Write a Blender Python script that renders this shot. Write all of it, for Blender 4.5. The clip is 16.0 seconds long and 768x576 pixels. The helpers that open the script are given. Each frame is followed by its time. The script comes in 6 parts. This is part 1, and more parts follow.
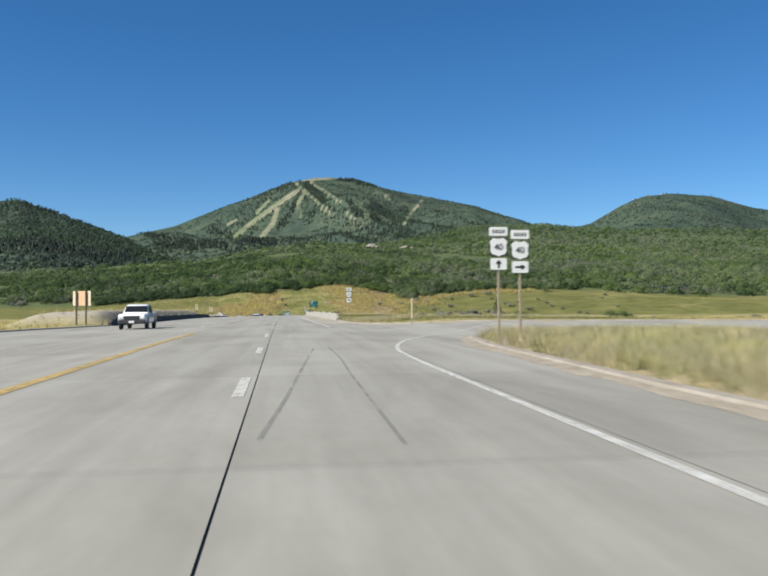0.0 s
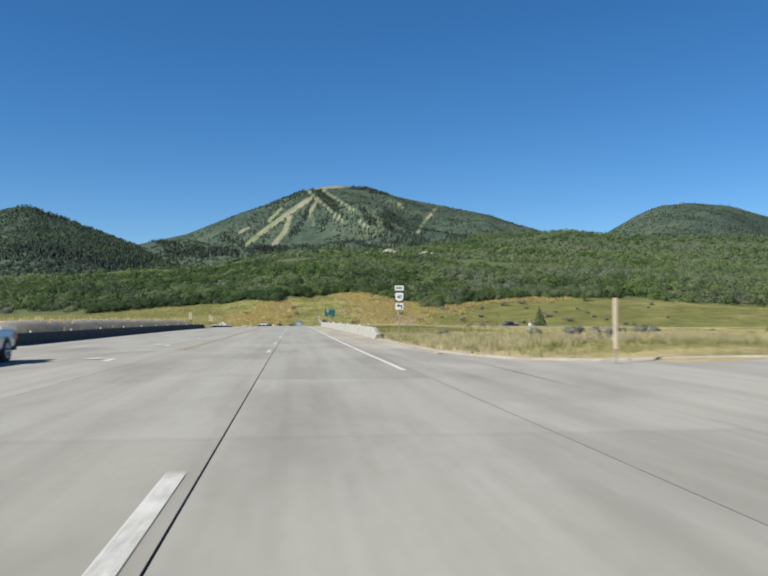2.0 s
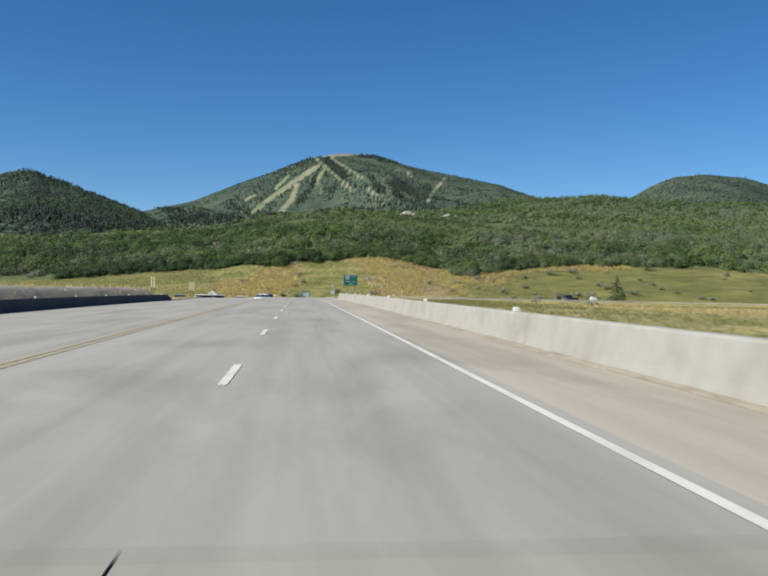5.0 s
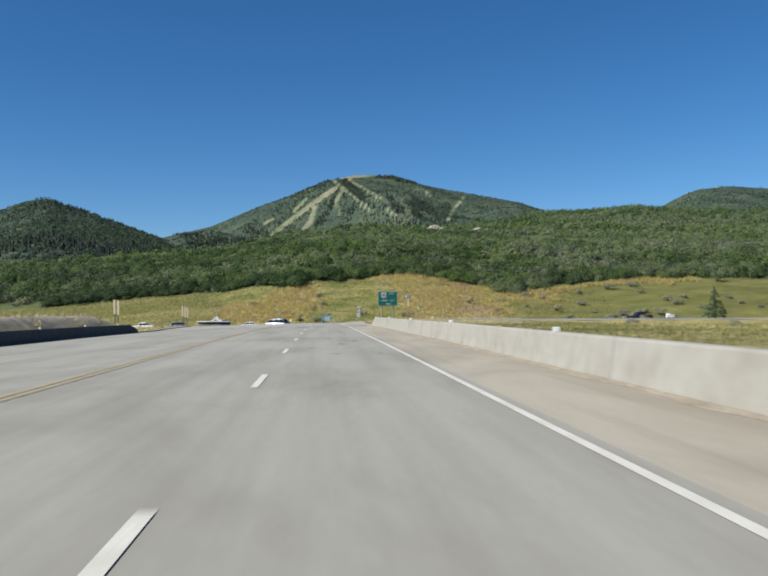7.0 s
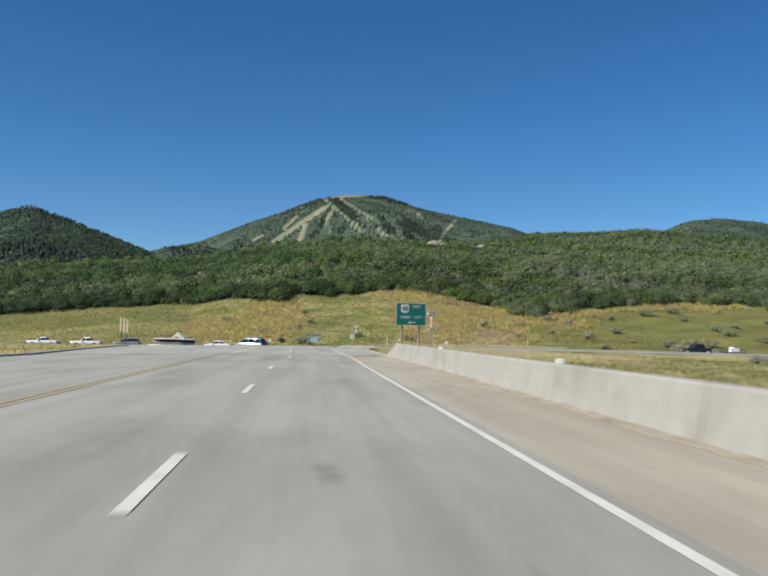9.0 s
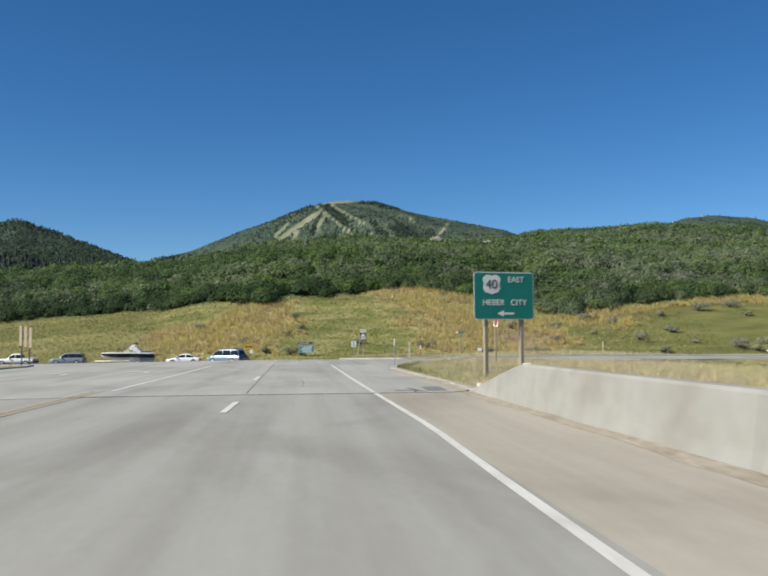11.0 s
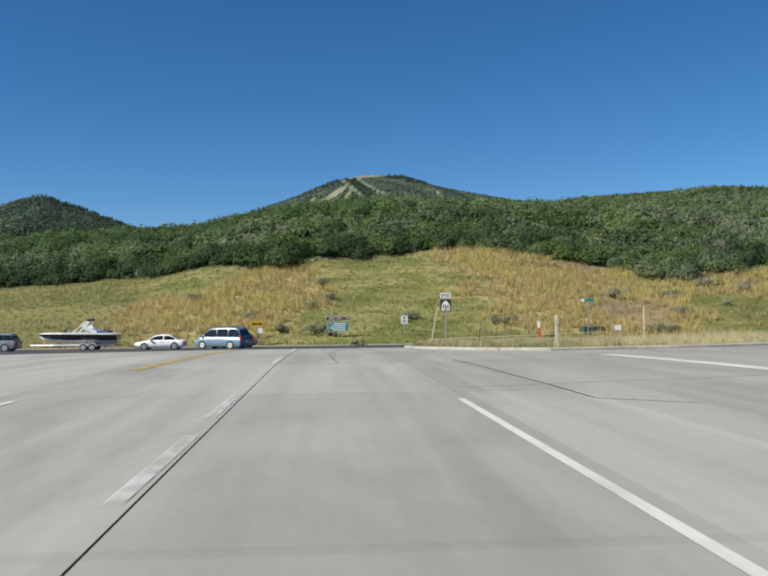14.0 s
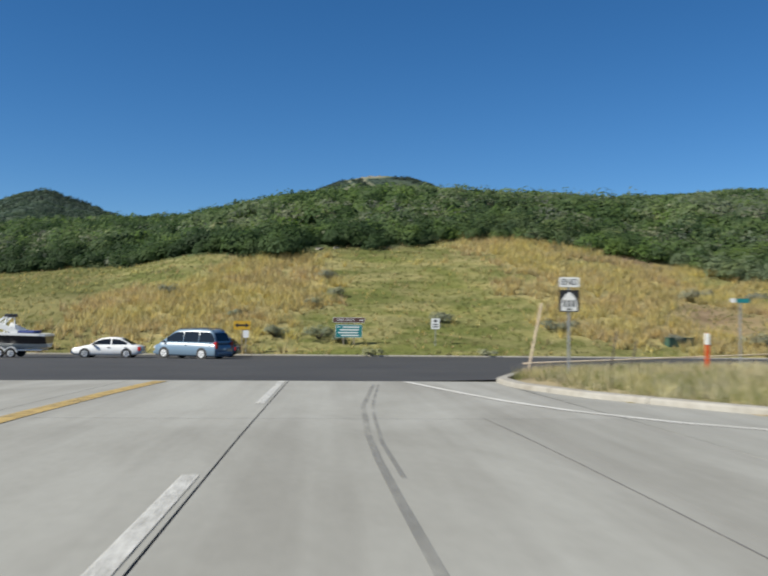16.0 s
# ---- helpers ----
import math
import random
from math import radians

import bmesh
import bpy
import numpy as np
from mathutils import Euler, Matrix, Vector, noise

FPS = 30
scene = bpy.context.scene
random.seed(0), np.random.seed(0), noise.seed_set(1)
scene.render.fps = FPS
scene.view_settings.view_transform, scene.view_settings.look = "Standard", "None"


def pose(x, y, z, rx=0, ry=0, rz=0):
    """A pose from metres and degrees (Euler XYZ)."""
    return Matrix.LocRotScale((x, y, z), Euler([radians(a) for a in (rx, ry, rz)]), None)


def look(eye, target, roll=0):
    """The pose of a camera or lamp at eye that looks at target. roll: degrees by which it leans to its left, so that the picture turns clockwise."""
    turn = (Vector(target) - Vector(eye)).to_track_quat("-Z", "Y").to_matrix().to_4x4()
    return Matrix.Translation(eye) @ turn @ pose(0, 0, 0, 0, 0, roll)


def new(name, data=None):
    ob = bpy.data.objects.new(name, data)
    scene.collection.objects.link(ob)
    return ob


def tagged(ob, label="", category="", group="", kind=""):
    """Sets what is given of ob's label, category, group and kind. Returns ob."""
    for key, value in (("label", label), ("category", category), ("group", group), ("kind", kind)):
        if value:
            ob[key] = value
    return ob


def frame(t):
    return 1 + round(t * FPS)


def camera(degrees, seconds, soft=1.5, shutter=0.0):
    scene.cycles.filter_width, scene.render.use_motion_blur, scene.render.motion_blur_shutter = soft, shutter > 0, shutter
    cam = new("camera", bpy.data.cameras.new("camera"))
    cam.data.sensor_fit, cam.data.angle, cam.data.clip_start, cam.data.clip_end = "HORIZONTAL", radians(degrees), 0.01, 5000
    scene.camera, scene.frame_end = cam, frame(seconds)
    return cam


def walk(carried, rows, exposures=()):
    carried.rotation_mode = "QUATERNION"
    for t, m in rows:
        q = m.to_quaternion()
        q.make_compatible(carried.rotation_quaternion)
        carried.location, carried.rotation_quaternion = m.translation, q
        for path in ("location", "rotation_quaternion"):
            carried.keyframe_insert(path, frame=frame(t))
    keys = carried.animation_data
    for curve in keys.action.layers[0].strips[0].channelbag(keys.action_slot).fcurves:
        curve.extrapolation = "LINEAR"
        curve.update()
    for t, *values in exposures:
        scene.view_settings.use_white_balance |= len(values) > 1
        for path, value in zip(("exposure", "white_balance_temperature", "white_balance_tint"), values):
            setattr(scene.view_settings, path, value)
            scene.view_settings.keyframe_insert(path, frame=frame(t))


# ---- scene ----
cam = camera(47.68, 16.0, soft=2.0, shutter=0.5)
# seconds, eye x, y, z, yaw, pitch, roll
PATH = [
    (0, -0.629, 0.000, 1.295, -6.736, 1.365, 0.488),
    (0.5, -0.515, 8.241, 1.324, -6.623, 1.153, 0.383),
    (1, -0.392, 16.628, 1.359, -5.798, 1.894, -0.182),
    (1.5, -0.322, 25.007, 1.432, -5.822, 2.404, 0.414),
    (2, -0.301, 33.489, 1.457, -5.965, 1.984, 0.174),
    (2.5, -0.303, 42.007, 1.459, -6.081, 1.831, -0.070),
    (3, -0.266, 50.565, 1.490, -5.855, 1.917, 0.076),
    (3.5, -0.287, 58.965, 1.477, -6.356, -0.257, 0.170),
    (6, -0.144, 100.290, 1.370, -4.867, 0.822, -0.541),
    (6.5, -0.125, 108.651, 1.392, -4.087, 1.323, 0.552),
    (7, -0.081, 117.057, 1.386, -4.210, 1.441, 0.858),
    (7.5, -0.035, 125.164, 1.378, -5.070, 0.209, 0.127),
    (8, -0.012, 133.444, 1.415, -5.460, 1.457, -0.606),
    (8.5, 0.008, 141.484, 1.363, -5.325, 1.084, -0.830),
    (9, 0.068, 150.000, 1.380, -5.077, 2.856, -1.006),
    (11.5, 0.656, 187.755, 1.239, -5.676, 3.244, 0.787),
    (12, 0.657, 194.037, 1.192, -6.511, 1.630, 0.207),
    (12.5, 0.651, 199.787, 1.112, -5.389, 1.479, -0.493),
    (13, 0.554, 206.208, 1.066, -4.668, 0.851, -0.641),
    (13.5, 0.493, 212.262, 1.023, -3.677, 1.006, -0.637),
    (14, 0.357, 218.192, 1.016, -3.695, 1.674, 0.626),
    (14.5, 0.208, 223.958, 0.976, -4.506, 1.220, 0.567),
    (15, 0.164, 229.615, 1.002, -4.370, 0.634, 1.212),
    (15.5, 0.079, 234.611, 0.976, -6.014, 2.010, 0.948),
    (16, -0.030, 239.627, 0.961, -3.498, 1.796, -0.568),
]
walk(cam, [(t, pose(x, y, z, 90 + pitch, roll, yaw)) for t, x, y, z, yaw, pitch, roll in PATH],
     [(0, 0.98), (3.5, 0.98), (6.0, 0.82), (16, 0.80)])

# ---- sky and sun ----
SUN_AZ, SUN_EL = 250.0, 40.0          # degrees clockwise from +y, and above the horizon
world = bpy.data.worlds.new("world")
scene.world = world
world.use_nodes = True
wn = world.node_tree.nodes
sky = wn.new("ShaderNodeTexSky")
sky.sky_type, sky.sun_disc = "NISHITA", False
sky.sun_elevation, sky.sun_rotation = radians(SUN_EL), radians(SUN_AZ)
sky.altitude, sky.air_density, sky.dust_density, sky.ozone_density = 2100, 1.0, 0.0, 5.0
wn["Background"].inputs["Strength"].default_value = 0.060
deep = wn.new("ShaderNodeHueSaturation")
deep.inputs["Hue"].default_value = 0.5
deep.inputs["Saturation"].default_value = 1.22
world.node_tree.links.new(sky.outputs["Color"], deep.inputs["Color"])
world.node_tree.links.new(deep.outputs["Color"], wn["Background"].inputs["Color"])
sun = new("sun", bpy.data.lights.new("sun", "SUN"))
sun.data.energy, sun.data.angle, sun.data.color = 5.0, radians(0.5), (1.0, 0.96, 0.855)
_a, _e = radians(SUN_AZ), radians(SUN_EL)
SUN_DIR = Vector((math.sin(_a) * math.cos(_e), math.cos(_a) * math.cos(_e), math.sin(_e)))
sun.matrix_world = look(SUN_DIR * 100, (0, 0, 0))


# ---- materials ----
def node_mat(name):
    m = bpy.data.materials.new(name)
    m.use_nodes = True
    return m, m.node_tree.nodes, m.node_tree.links, m.node_tree.nodes["Principled BSDF"]


def ramp(nodes, stops):
    r = nodes.new("ShaderNodeValToRGB")
    e = r.color_ramp.elements
    while len(e) < len(stops):
        e.new(0.5)
    for k, (p, c) in enumerate(stops):
        e[k].position, e[k].color = p, (*c, 1)
    return r


def noise_node(nodes, links, scale, detail=5, rough=0.6, vec=None, stretch=None, distortion=0.0):
    n = nodes.new("ShaderNodeTexNoise")
    n.inputs["Scale"].default_value, n.inputs["Detail"].default_value = scale, detail
    n.inputs["Roughness"].default_value, n.inputs["Distortion"].default_value = rough, distortion
    if vec is None:
        g = nodes.new("ShaderNodeNewGeometry")
        vec = g.outputs["Position"]
    if stretch:
        mp = nodes.new("ShaderNodeMapping")
        mp.inputs["Scale"].default_value = stretch
        links.new(vec, mp.inputs["Vector"])
        vec = mp.outputs["Vector"]
    links.new(vec, n.inputs["Vector"])
    return n


def mix(nodes, links, fac, a, b, mode="MIX"):
    m = nodes.new("ShaderNodeMix")
    m.data_type, m.blend_type = "RGBA", mode
    for sock, v in ((m.inputs[0], fac), (m.inputs[6], a), (m.inputs[7], b)):
        if isinstance(v, (int, float)):
            sock.default_value = v
        elif isinstance(v, tuple):
            sock.default_value = (*v, 1)
        else:
            links.new(v, sock)
    return m.outputs[2]


def bump(nodes, links, bsdf, height, strength=0.3, dist=0.02):
    b = nodes.new("ShaderNodeBump")
    b.inputs["Strength"].default_value, b.inputs["Distance"].default_value = strength, dist
    links.new(height, b.inputs["Height"])
    links.new(b.outputs["Normal"], bsdf.inputs["Normal"])


def surface(name, stops, scale, rough=0.8, scale2=None, stops2=None, fac2=0.4, stretch=None, bumps=None, metal=0.0, spec=None, local=False):
    """A surface whose colour varies at two scales."""
    m, n, l, b = node_mat(name)
    vec = None
    if local:
        vec = n.new("ShaderNodeTexCoord").outputs["Object"]
    n1 = noise_node(n, l, scale, vec=vec, stretch=stretch)
    r1 = ramp(n, stops)
    l.new(n1.outputs["Fac"], r1.inputs["Fac"])
    col = r1.outputs["Color"]
    if scale2:
        n2 = noise_node(n, l, scale2, detail=3, vec=vec)
        r2 = ramp(n, stops2)
        l.new(n2.outputs["Fac"], r2.inputs["Fac"])
        col = mix(n, l, fac2, col, r2.outputs["Color"], "MULTIPLY" if stops2[0][1][0] > 0.3 else "MIX")
    l.new(col, b.inputs["Base Color"])
    b.inputs["Roughness"].default_value, b.inputs["Metallic"].default_value = rough, metal
    if spec is not None:
        b.inputs["Specular IOR Level"].default_value = spec
    if bumps:
        nb = noise_node(n, l, bumps[0], vec=vec)
        bump(n, l, b, nb.outputs["Fac"], bumps[1], bumps[2])
    return m


def road_concrete(name, tone):
    """Broom-finished concrete, darker where wheels run, with faint stains across and along."""
    m, n, l, b = node_mat(name)
    g = n.new("ShaderNodeNewGeometry")
    fine = noise_node(n, l, 9.0, detail=8, rough=0.7, vec=g.outputs["Position"])
    patch = noise_node(n, l, 0.35, detail=4, vec=g.outputs["Position"], stretch=(1.0, 0.35, 1.0), distortion=0.6)
    streak = noise_node(n, l, 1.4, detail=3, vec=g.outputs["Position"], stretch=(1.0, 0.03, 1.0))
    r1 = ramp(n, [(0.3, tuple(c * 0.92 for c in tone)), (0.7, tuple(min(1, c * 1.06) for c in tone))])
    l.new(fine.outputs["Fac"], r1.inputs["Fac"])
    r2 = ramp(n, [(0.30, (0.76, 0.748, 0.73)), (0.55, (1, 1, 1)), (0.8, (1.05, 1.04, 1.015))])
    l.new(patch.outputs["Fac"], r2.inputs["Fac"])
    r3 = ramp(n, [(0.35, (0.8, 0.79, 0.78)), (0.6, (1, 1, 1))])
    l.new(streak.outputs["Fac"], r3.inputs["Fac"])
    c1 = mix(n, l, 0.9, r1.outputs["Color"], r2.outputs["Color"], "MULTIPLY")
    c2 = mix(n, l, 0.7, c1, r3.outputs["Color"], "MULTIPLY")
    info = n.new("ShaderNodeObjectInfo")
    rr = ramp(n, [(0.0, (0.93, 0.93, 0.92)), (1.0, (1.05, 1.05, 1.05))])
    l.new(info.outputs["Random"], rr.inputs["Fac"])
    c3 = mix(n, l, 1.0, c2, rr.outputs["Color"], "MULTIPLY")
    l.new(c3, b.inputs["Base Color"])
    b.inputs["Roughness"].default_value = 0.85
    b.inputs["Specular IOR Level"].default_value = 0.25
    bump(n, l, b, fine.outputs["Fac"], 0.15, 0.01)
    return m


def leaf_mat(name, stops, patch_scale=0.03, patch=(0.75, 1.25), trans=0.5, tone=False):
    """Leaves: each clump has its own green, and whole stands differ."""
    m, n, l, b = node_mat(name)
    g = n.new("ShaderNodeNewGeometry")
    r = ramp(n, stops)
    l.new(g.outputs["Random Per Island"], r.inputs["Fac"])
    nz = noise_node(n, l, patch_scale, detail=4, vec=g.outputs["Position"])
    rp = ramp(n, [(0.3, (patch[0] * 1.2, patch[0] * 1.08, patch[0] * 1.35)), (0.5, (1, 1, 1)), (0.7, (patch[1] * 0.95, patch[1], patch[1] * 0.75))])
    l.new(nz.outputs["Fac"], rp.inputs["Fac"])
    c = mix(n, l, 1.0, r.outputs["Color"], rp.outputs["Color"], "MULTIPLY")
    nb = noise_node(n, l, patch_scale * 9, detail=3, vec=g.outputs["Position"])
    rb = ramp(n, [(0.32, (0.66, 0.73, 0.80)), (0.5, (1, 1, 1)), (0.68, (1.32, 1.26, 0.95))])
    l.new(nb.outputs["Fac"], rb.inputs["Fac"])
    c = mix(n, l, 1.0, c, rb.outputs["Color"], "MULTIPLY")
    if tone:
        at = n.new("ShaderNodeAttribute")
        at.attribute_name = "tone"
        rt = ramp(n, [(0.0, (0.40, 0.5, 0.46)), (0.3, (0.74, 0.82, 0.76)), (0.55, (1, 1, 1)), (0.70, (1.12, 1.24, 0.72)), (0.82, (1.3, 1.17, 1.4)), (1.0, (1.7, 1.45, 1.9))])
        l.new(at.outputs["Fac"], rt.inputs["Fac"])
        c = mix(n, l, 1.0, c, rt.outputs["Color"], "MULTIPLY")
    l.new(c, b.inputs["Base Color"])
    b.inputs["Roughness"].default_value = 0.7
    b.inputs["Specular IOR Level"].default_value = 0.2
    t = n.new("ShaderNodeBsdfTranslucent")
    l.new(c, t.inputs["Color"])
    ms = n.new("ShaderNodeMixShader")
    ms.inputs[0].default_value = trans
    l.new(b.outputs[0], ms.inputs[1])
    l.new(t.outputs[0], ms.inputs[2])
    l.new(ms.outputs[0], n["Material Output"].inputs["Surface"])
    return m


def plain(name, col, rough=0.5, metal=0.0, var=0.12, scale=6.0, coat=0.0):
    """Paint, plastic or metal with slight grime."""
    lo = tuple(c * (1 - var) for c in col)
    m = surface(name, [(0.3, lo), (0.7, col)], scale, rough=rough, metal=metal, local=True)
    m.node_tree.nodes["Principled BSDF"].inputs["Coat Weight"].default_value = coat
    return m


M_CONC = road_concrete("road_concrete", (0.242, 0.236, 0.213))
M_CONC_FAR = road_concrete("newer_road_concrete", (0.269, 0.268, 0.247))
M_DECK = road_concrete("deck_concrete", (0.256, 0.252, 0.233))
M_SHOULDER = road_concrete("gutter_concrete", (0.291, 0.268, 0.227))
M_BARRIER = surface("barrier_concrete", [(0.3, (0.210, 0.204, 0.186)), (0.7, (0.249, 0.245, 0.225))], 3.0, scale2=0.6,
                    stops2=[(0.32, (0.66, 0.61, 0.54)), (0.5, (0.95, 0.94, 0.92)), (0.65, (1, 1, 1))], fac2=0.55, rough=0.9, bumps=(30, 0.3, 0.01))
# near-black base colour paints in the shade on the far parapet's road face
M_SHADEWALL = surface("shade_dark_concrete", [(0.3, (0.036, 0.036, 0.036)), (0.7, (0.068, 0.066, 0.064))], 2.0, scale2=0.5,
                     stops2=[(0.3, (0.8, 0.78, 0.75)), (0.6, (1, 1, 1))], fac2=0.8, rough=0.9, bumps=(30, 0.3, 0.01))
M_KERB = surface("kerb_concrete", [(0.3, (0.224, 0.212, 0.185)), (0.7, (0.316, 0.303, 0.269))], 4.0, scale2=0.7,
                 stops2=[(0.3, (0.76, 0.72, 0.66)), (0.6, (1, 1, 1))], fac2=0.8, rough=0.9, bumps=(20, 0.4, 0.01))
M_KERB_OLD = surface("old_kerb_concrete", [(0.3, (0.193, 0.172, 0.144)), (0.7, (0.272, 0.246, 0.210))], 4.0, scale2=0.7,
                 stops2=[(0.3, (0.76, 0.72, 0.66)), (0.6, (1, 1, 1))], fac2=0.8, rough=0.9, bumps=(20, 0.4, 0.01))
M_ASPHALT = surface("asphalt", [(0.3, (0.021, 0.021, 0.022)), (0.7, (0.035, 0.035, 0.035))], 12.0, scale2=0.25,
                    stops2=[(0.3, (0.8, 0.8, 0.8)), (0.7, (1.25, 1.22, 1.18))], fac2=1.0, rough=0.85, bumps=(60, 0.5, 0.008))
M_SEAL = surface("joint_sealant", [(0.3, (0.018, 0.018, 0.018)), (0.7, (0.04, 0.038, 0.035))], 8.0, rough=0.7)
M_WHITE = surface("white_road_paint", [(0.35, (0.384, 0.377, 0.355)), (0.6, (0.480, 0.473, 0.441))], 25.0, rough=0.75, scale2=0.8,
                  stops2=[(0.3, (0.8, 0.79, 0.77)), (0.55, (1, 1, 1))], fac2=0.9)
M_YELLOW = surface("yellow_road_paint", [(0.35, (0.298, 0.212, 0.075)), (0.6, (0.367, 0.258, 0.086))], 5.0, rough=0.75, scale2=0.8,
                   stops2=[(0.3, (0.8, 0.82, 0.85)), (0.6, (1, 1, 1))], fac2=0.9)


def worn(m, share, scale, stretch=None):
    """Lets the surface below show through worn spots."""
    n, l = m.node_tree.nodes, m.node_tree.links
    nz = noise_node(n, l, scale * 0.37, detail=8, rough=0.78, stretch=stretch, distortion=1.7)
    r = ramp(n, [(max(0.0, share - 0.16), (1, 1, 1)), (min(1.0, share + 0.16), (0, 0, 0))])
    l.new(nz.outputs["Fac"], r.inputs["Fac"])
    t = n.new("ShaderNodeBsdfTransparent")
    ms = n.new("ShaderNodeMixShader")
    l.new(r.outputs["Color"], ms.inputs[0])
    l.new(n["Principled BSDF"].outputs[0], ms.inputs[1])
    l.new(t.outputs[0], ms.inputs[2])
    l.new(ms.outputs[0], n["Material Output"].inputs["Surface"])
    return m


worn(M_WHITE, 0.22, 22.0)
M_YELLOW_WORN = worn(surface("worn_yellow_paint", [(0.35, (0.273, 0.229, 0.131)), (0.6, (0.333, 0.264, 0.131))], 5.0, rough=0.75), 0.51, 9.0)
worn(M_YELLOW, 0.38, 7.0)
M_FAINT = worn(surface("worn_white_paint", [(0.35, (0.384, 0.384, 0.371)), (0.6, (0.480, 0.480, 0.461))], 7.0, rough=0.8), 0.52, 5.0)
M_HALF = worn(surface("half_worn_white_paint", [(0.35, (0.397, 0.397, 0.377)), (0.6, (0.486, 0.483, 0.461))], 20.0, rough=0.8), 0.44, 14.0)
M_JOINT = surface("pale_joint_concrete", [(0.3, (0.267, 0.263, 0.244)), (0.7, (0.323, 0.318, 0.294))], 5.0, rough=0.85, bumps=(30, 0.3, 0.01))
M_TYRE = worn(surface("tyre_mark", [(0.3, (0.147, 0.147, 0.139)), (0.7, (0.199, 0.197, 0.183))], 6.0, rough=0.85), 0.54, 2.5, (1.0, 0.25, 1.0))
M_PATCH = surface("grey_patch", [(0.3, (0.093, 0.090, 0.087)), (0.7, (0.163, 0.157, 0.145))], 6.0, rough=0.85)
M_OAK = leaf_mat("oak_leaves", [(0.0, (0.063, 0.095, 0.038)), (0.4, (0.084, 0.128, 0.047)), (0.8, (0.105, 0.151, 0.058)), (1.0, (0.138, 0.180, 0.088))], patch=(0.8, 1.2))
M_BRUSH = leaf_mat("brush_leaves", [(0.0, (0.068, 0.104, 0.042)), (0.5, (0.079, 0.119, 0.048)), (1.0, (0.095, 0.134, 0.061))], patch=(0.85, 1.12), tone=True)
M_SAGE = leaf_mat("sage_leaves", [(0.0, (0.170, 0.179, 0.128)), (0.6, (0.232, 0.243, 0.178)), (1.0, (0.288, 0.299, 0.232))], patch=(0.85, 1.1))
M_FIR = leaf_mat("fir_needles", [(0.0, (0.025, 0.042, 0.033)), (0.6, (0.038, 0.058, 0.043)), (1.0, (0.054, 0.075, 0.053))], patch_scale=0.004)
M_DRY = leaf_mat("dry_grass", [(0.0, (0.316, 0.241, 0.097)), (0.35, (0.421, 0.341, 0.145)), (0.7, (0.515, 0.433, 0.206)), (0.9, (0.608, 0.523, 0.294)), (1.0, (0.281, 0.271, 0.100))], patch_scale=0.15, patch=(0.8, 1.15), trans=0.5)
M_STRAW = leaf_mat("pale_straw", [(0.0, (0.317, 0.264, 0.148)), (0.35, (0.400, 0.348, 0.212)), (0.7, (0.463, 0.419, 0.279)), (0.93, (0.508, 0.470, 0.335)), (1.0, (0.267, 0.257, 0.124))], patch_scale=0.15, patch=(0.85, 1.1), trans=0.3)
M_GRASS = leaf_mat("green_grass", [(0.0, (0.098, 0.120, 0.032)), (0.5, (0.144, 0.159, 0.050)), (0.8, (0.211, 0.203, 0.080)), (1.0, (0.281, 0.249, 0.114))], patch_scale=0.1, patch=(0.8, 1.15), trans=0.4)
M_TWIG = surface("twigs", [(0.3, (0.035, 0.028, 0.021)), (0.7, (0.084, 0.070, 0.056))], 6.0)
M_ROCK = surface("pale_rock", [(0.3, (0.209, 0.192, 0.157)), (0.7, (0.320, 0.296, 0.250))], 1.0, rough=0.95, bumps=(3, 0.6, 0.1))
M_GALV = plain("galvanised_steel", (0.42, 0.43, 0.43), 0.5, 0.7)
M_POST = surface("weathered_wood_post", [(0.3, (0.196, 0.157, 0.114)), (0.7, (0.305, 0.259, 0.192))], 5.0, stretch=(1, 1, 0.1), local=True, bumps=(20, 0.3, 0.005))
M_PLY = surface("tan_plywood", [(0.3, (0.462, 0.294, 0.175)), (0.7, (0.546, 0.371, 0.238))], 3.0, stretch=(1, 1, 0.2), local=True)
M_PLY2 = surface("pale_plywood", [(0.3, (0.518, 0.413, 0.301)), (0.7, (0.588, 0.490, 0.371))], 3.0, stretch=(1, 1, 0.2), local=True)
M_SWHITE = plain("white_sign_sheet", (0.720, 0.720, 0.702), 0.4, var=0.05)
M_SBLACK = plain("black_sign_ink", (0.02, 0.02, 0.02), 0.45)
M_SGREEN = plain("green_sign_sheet", (0.000, 0.175, 0.142), 0.35, var=0.06)
M_SBLUE = plain("teal_sign_sheet", (0.014, 0.182, 0.196), 0.35, var=0.06)
M_SBROWN = plain("brown_sign_sheet", (0.091, 0.042, 0.035), 0.4, var=0.06)
M_SRED = plain("red_sign_sheet", (0.245, 0.020, 0.017), 0.4, var=0.06)
M_SYEL = plain("yellow_sign_sheet", (0.532, 0.322, 0.028), 0.4, var=0.06)
M_ORANGE = plain("orange_marker", (0.560, 0.091, 0.021), 0.5)
M_SIGNBACK = plain("sign_back_metal", (0.35, 0.35, 0.34), 0.5, 0.6)


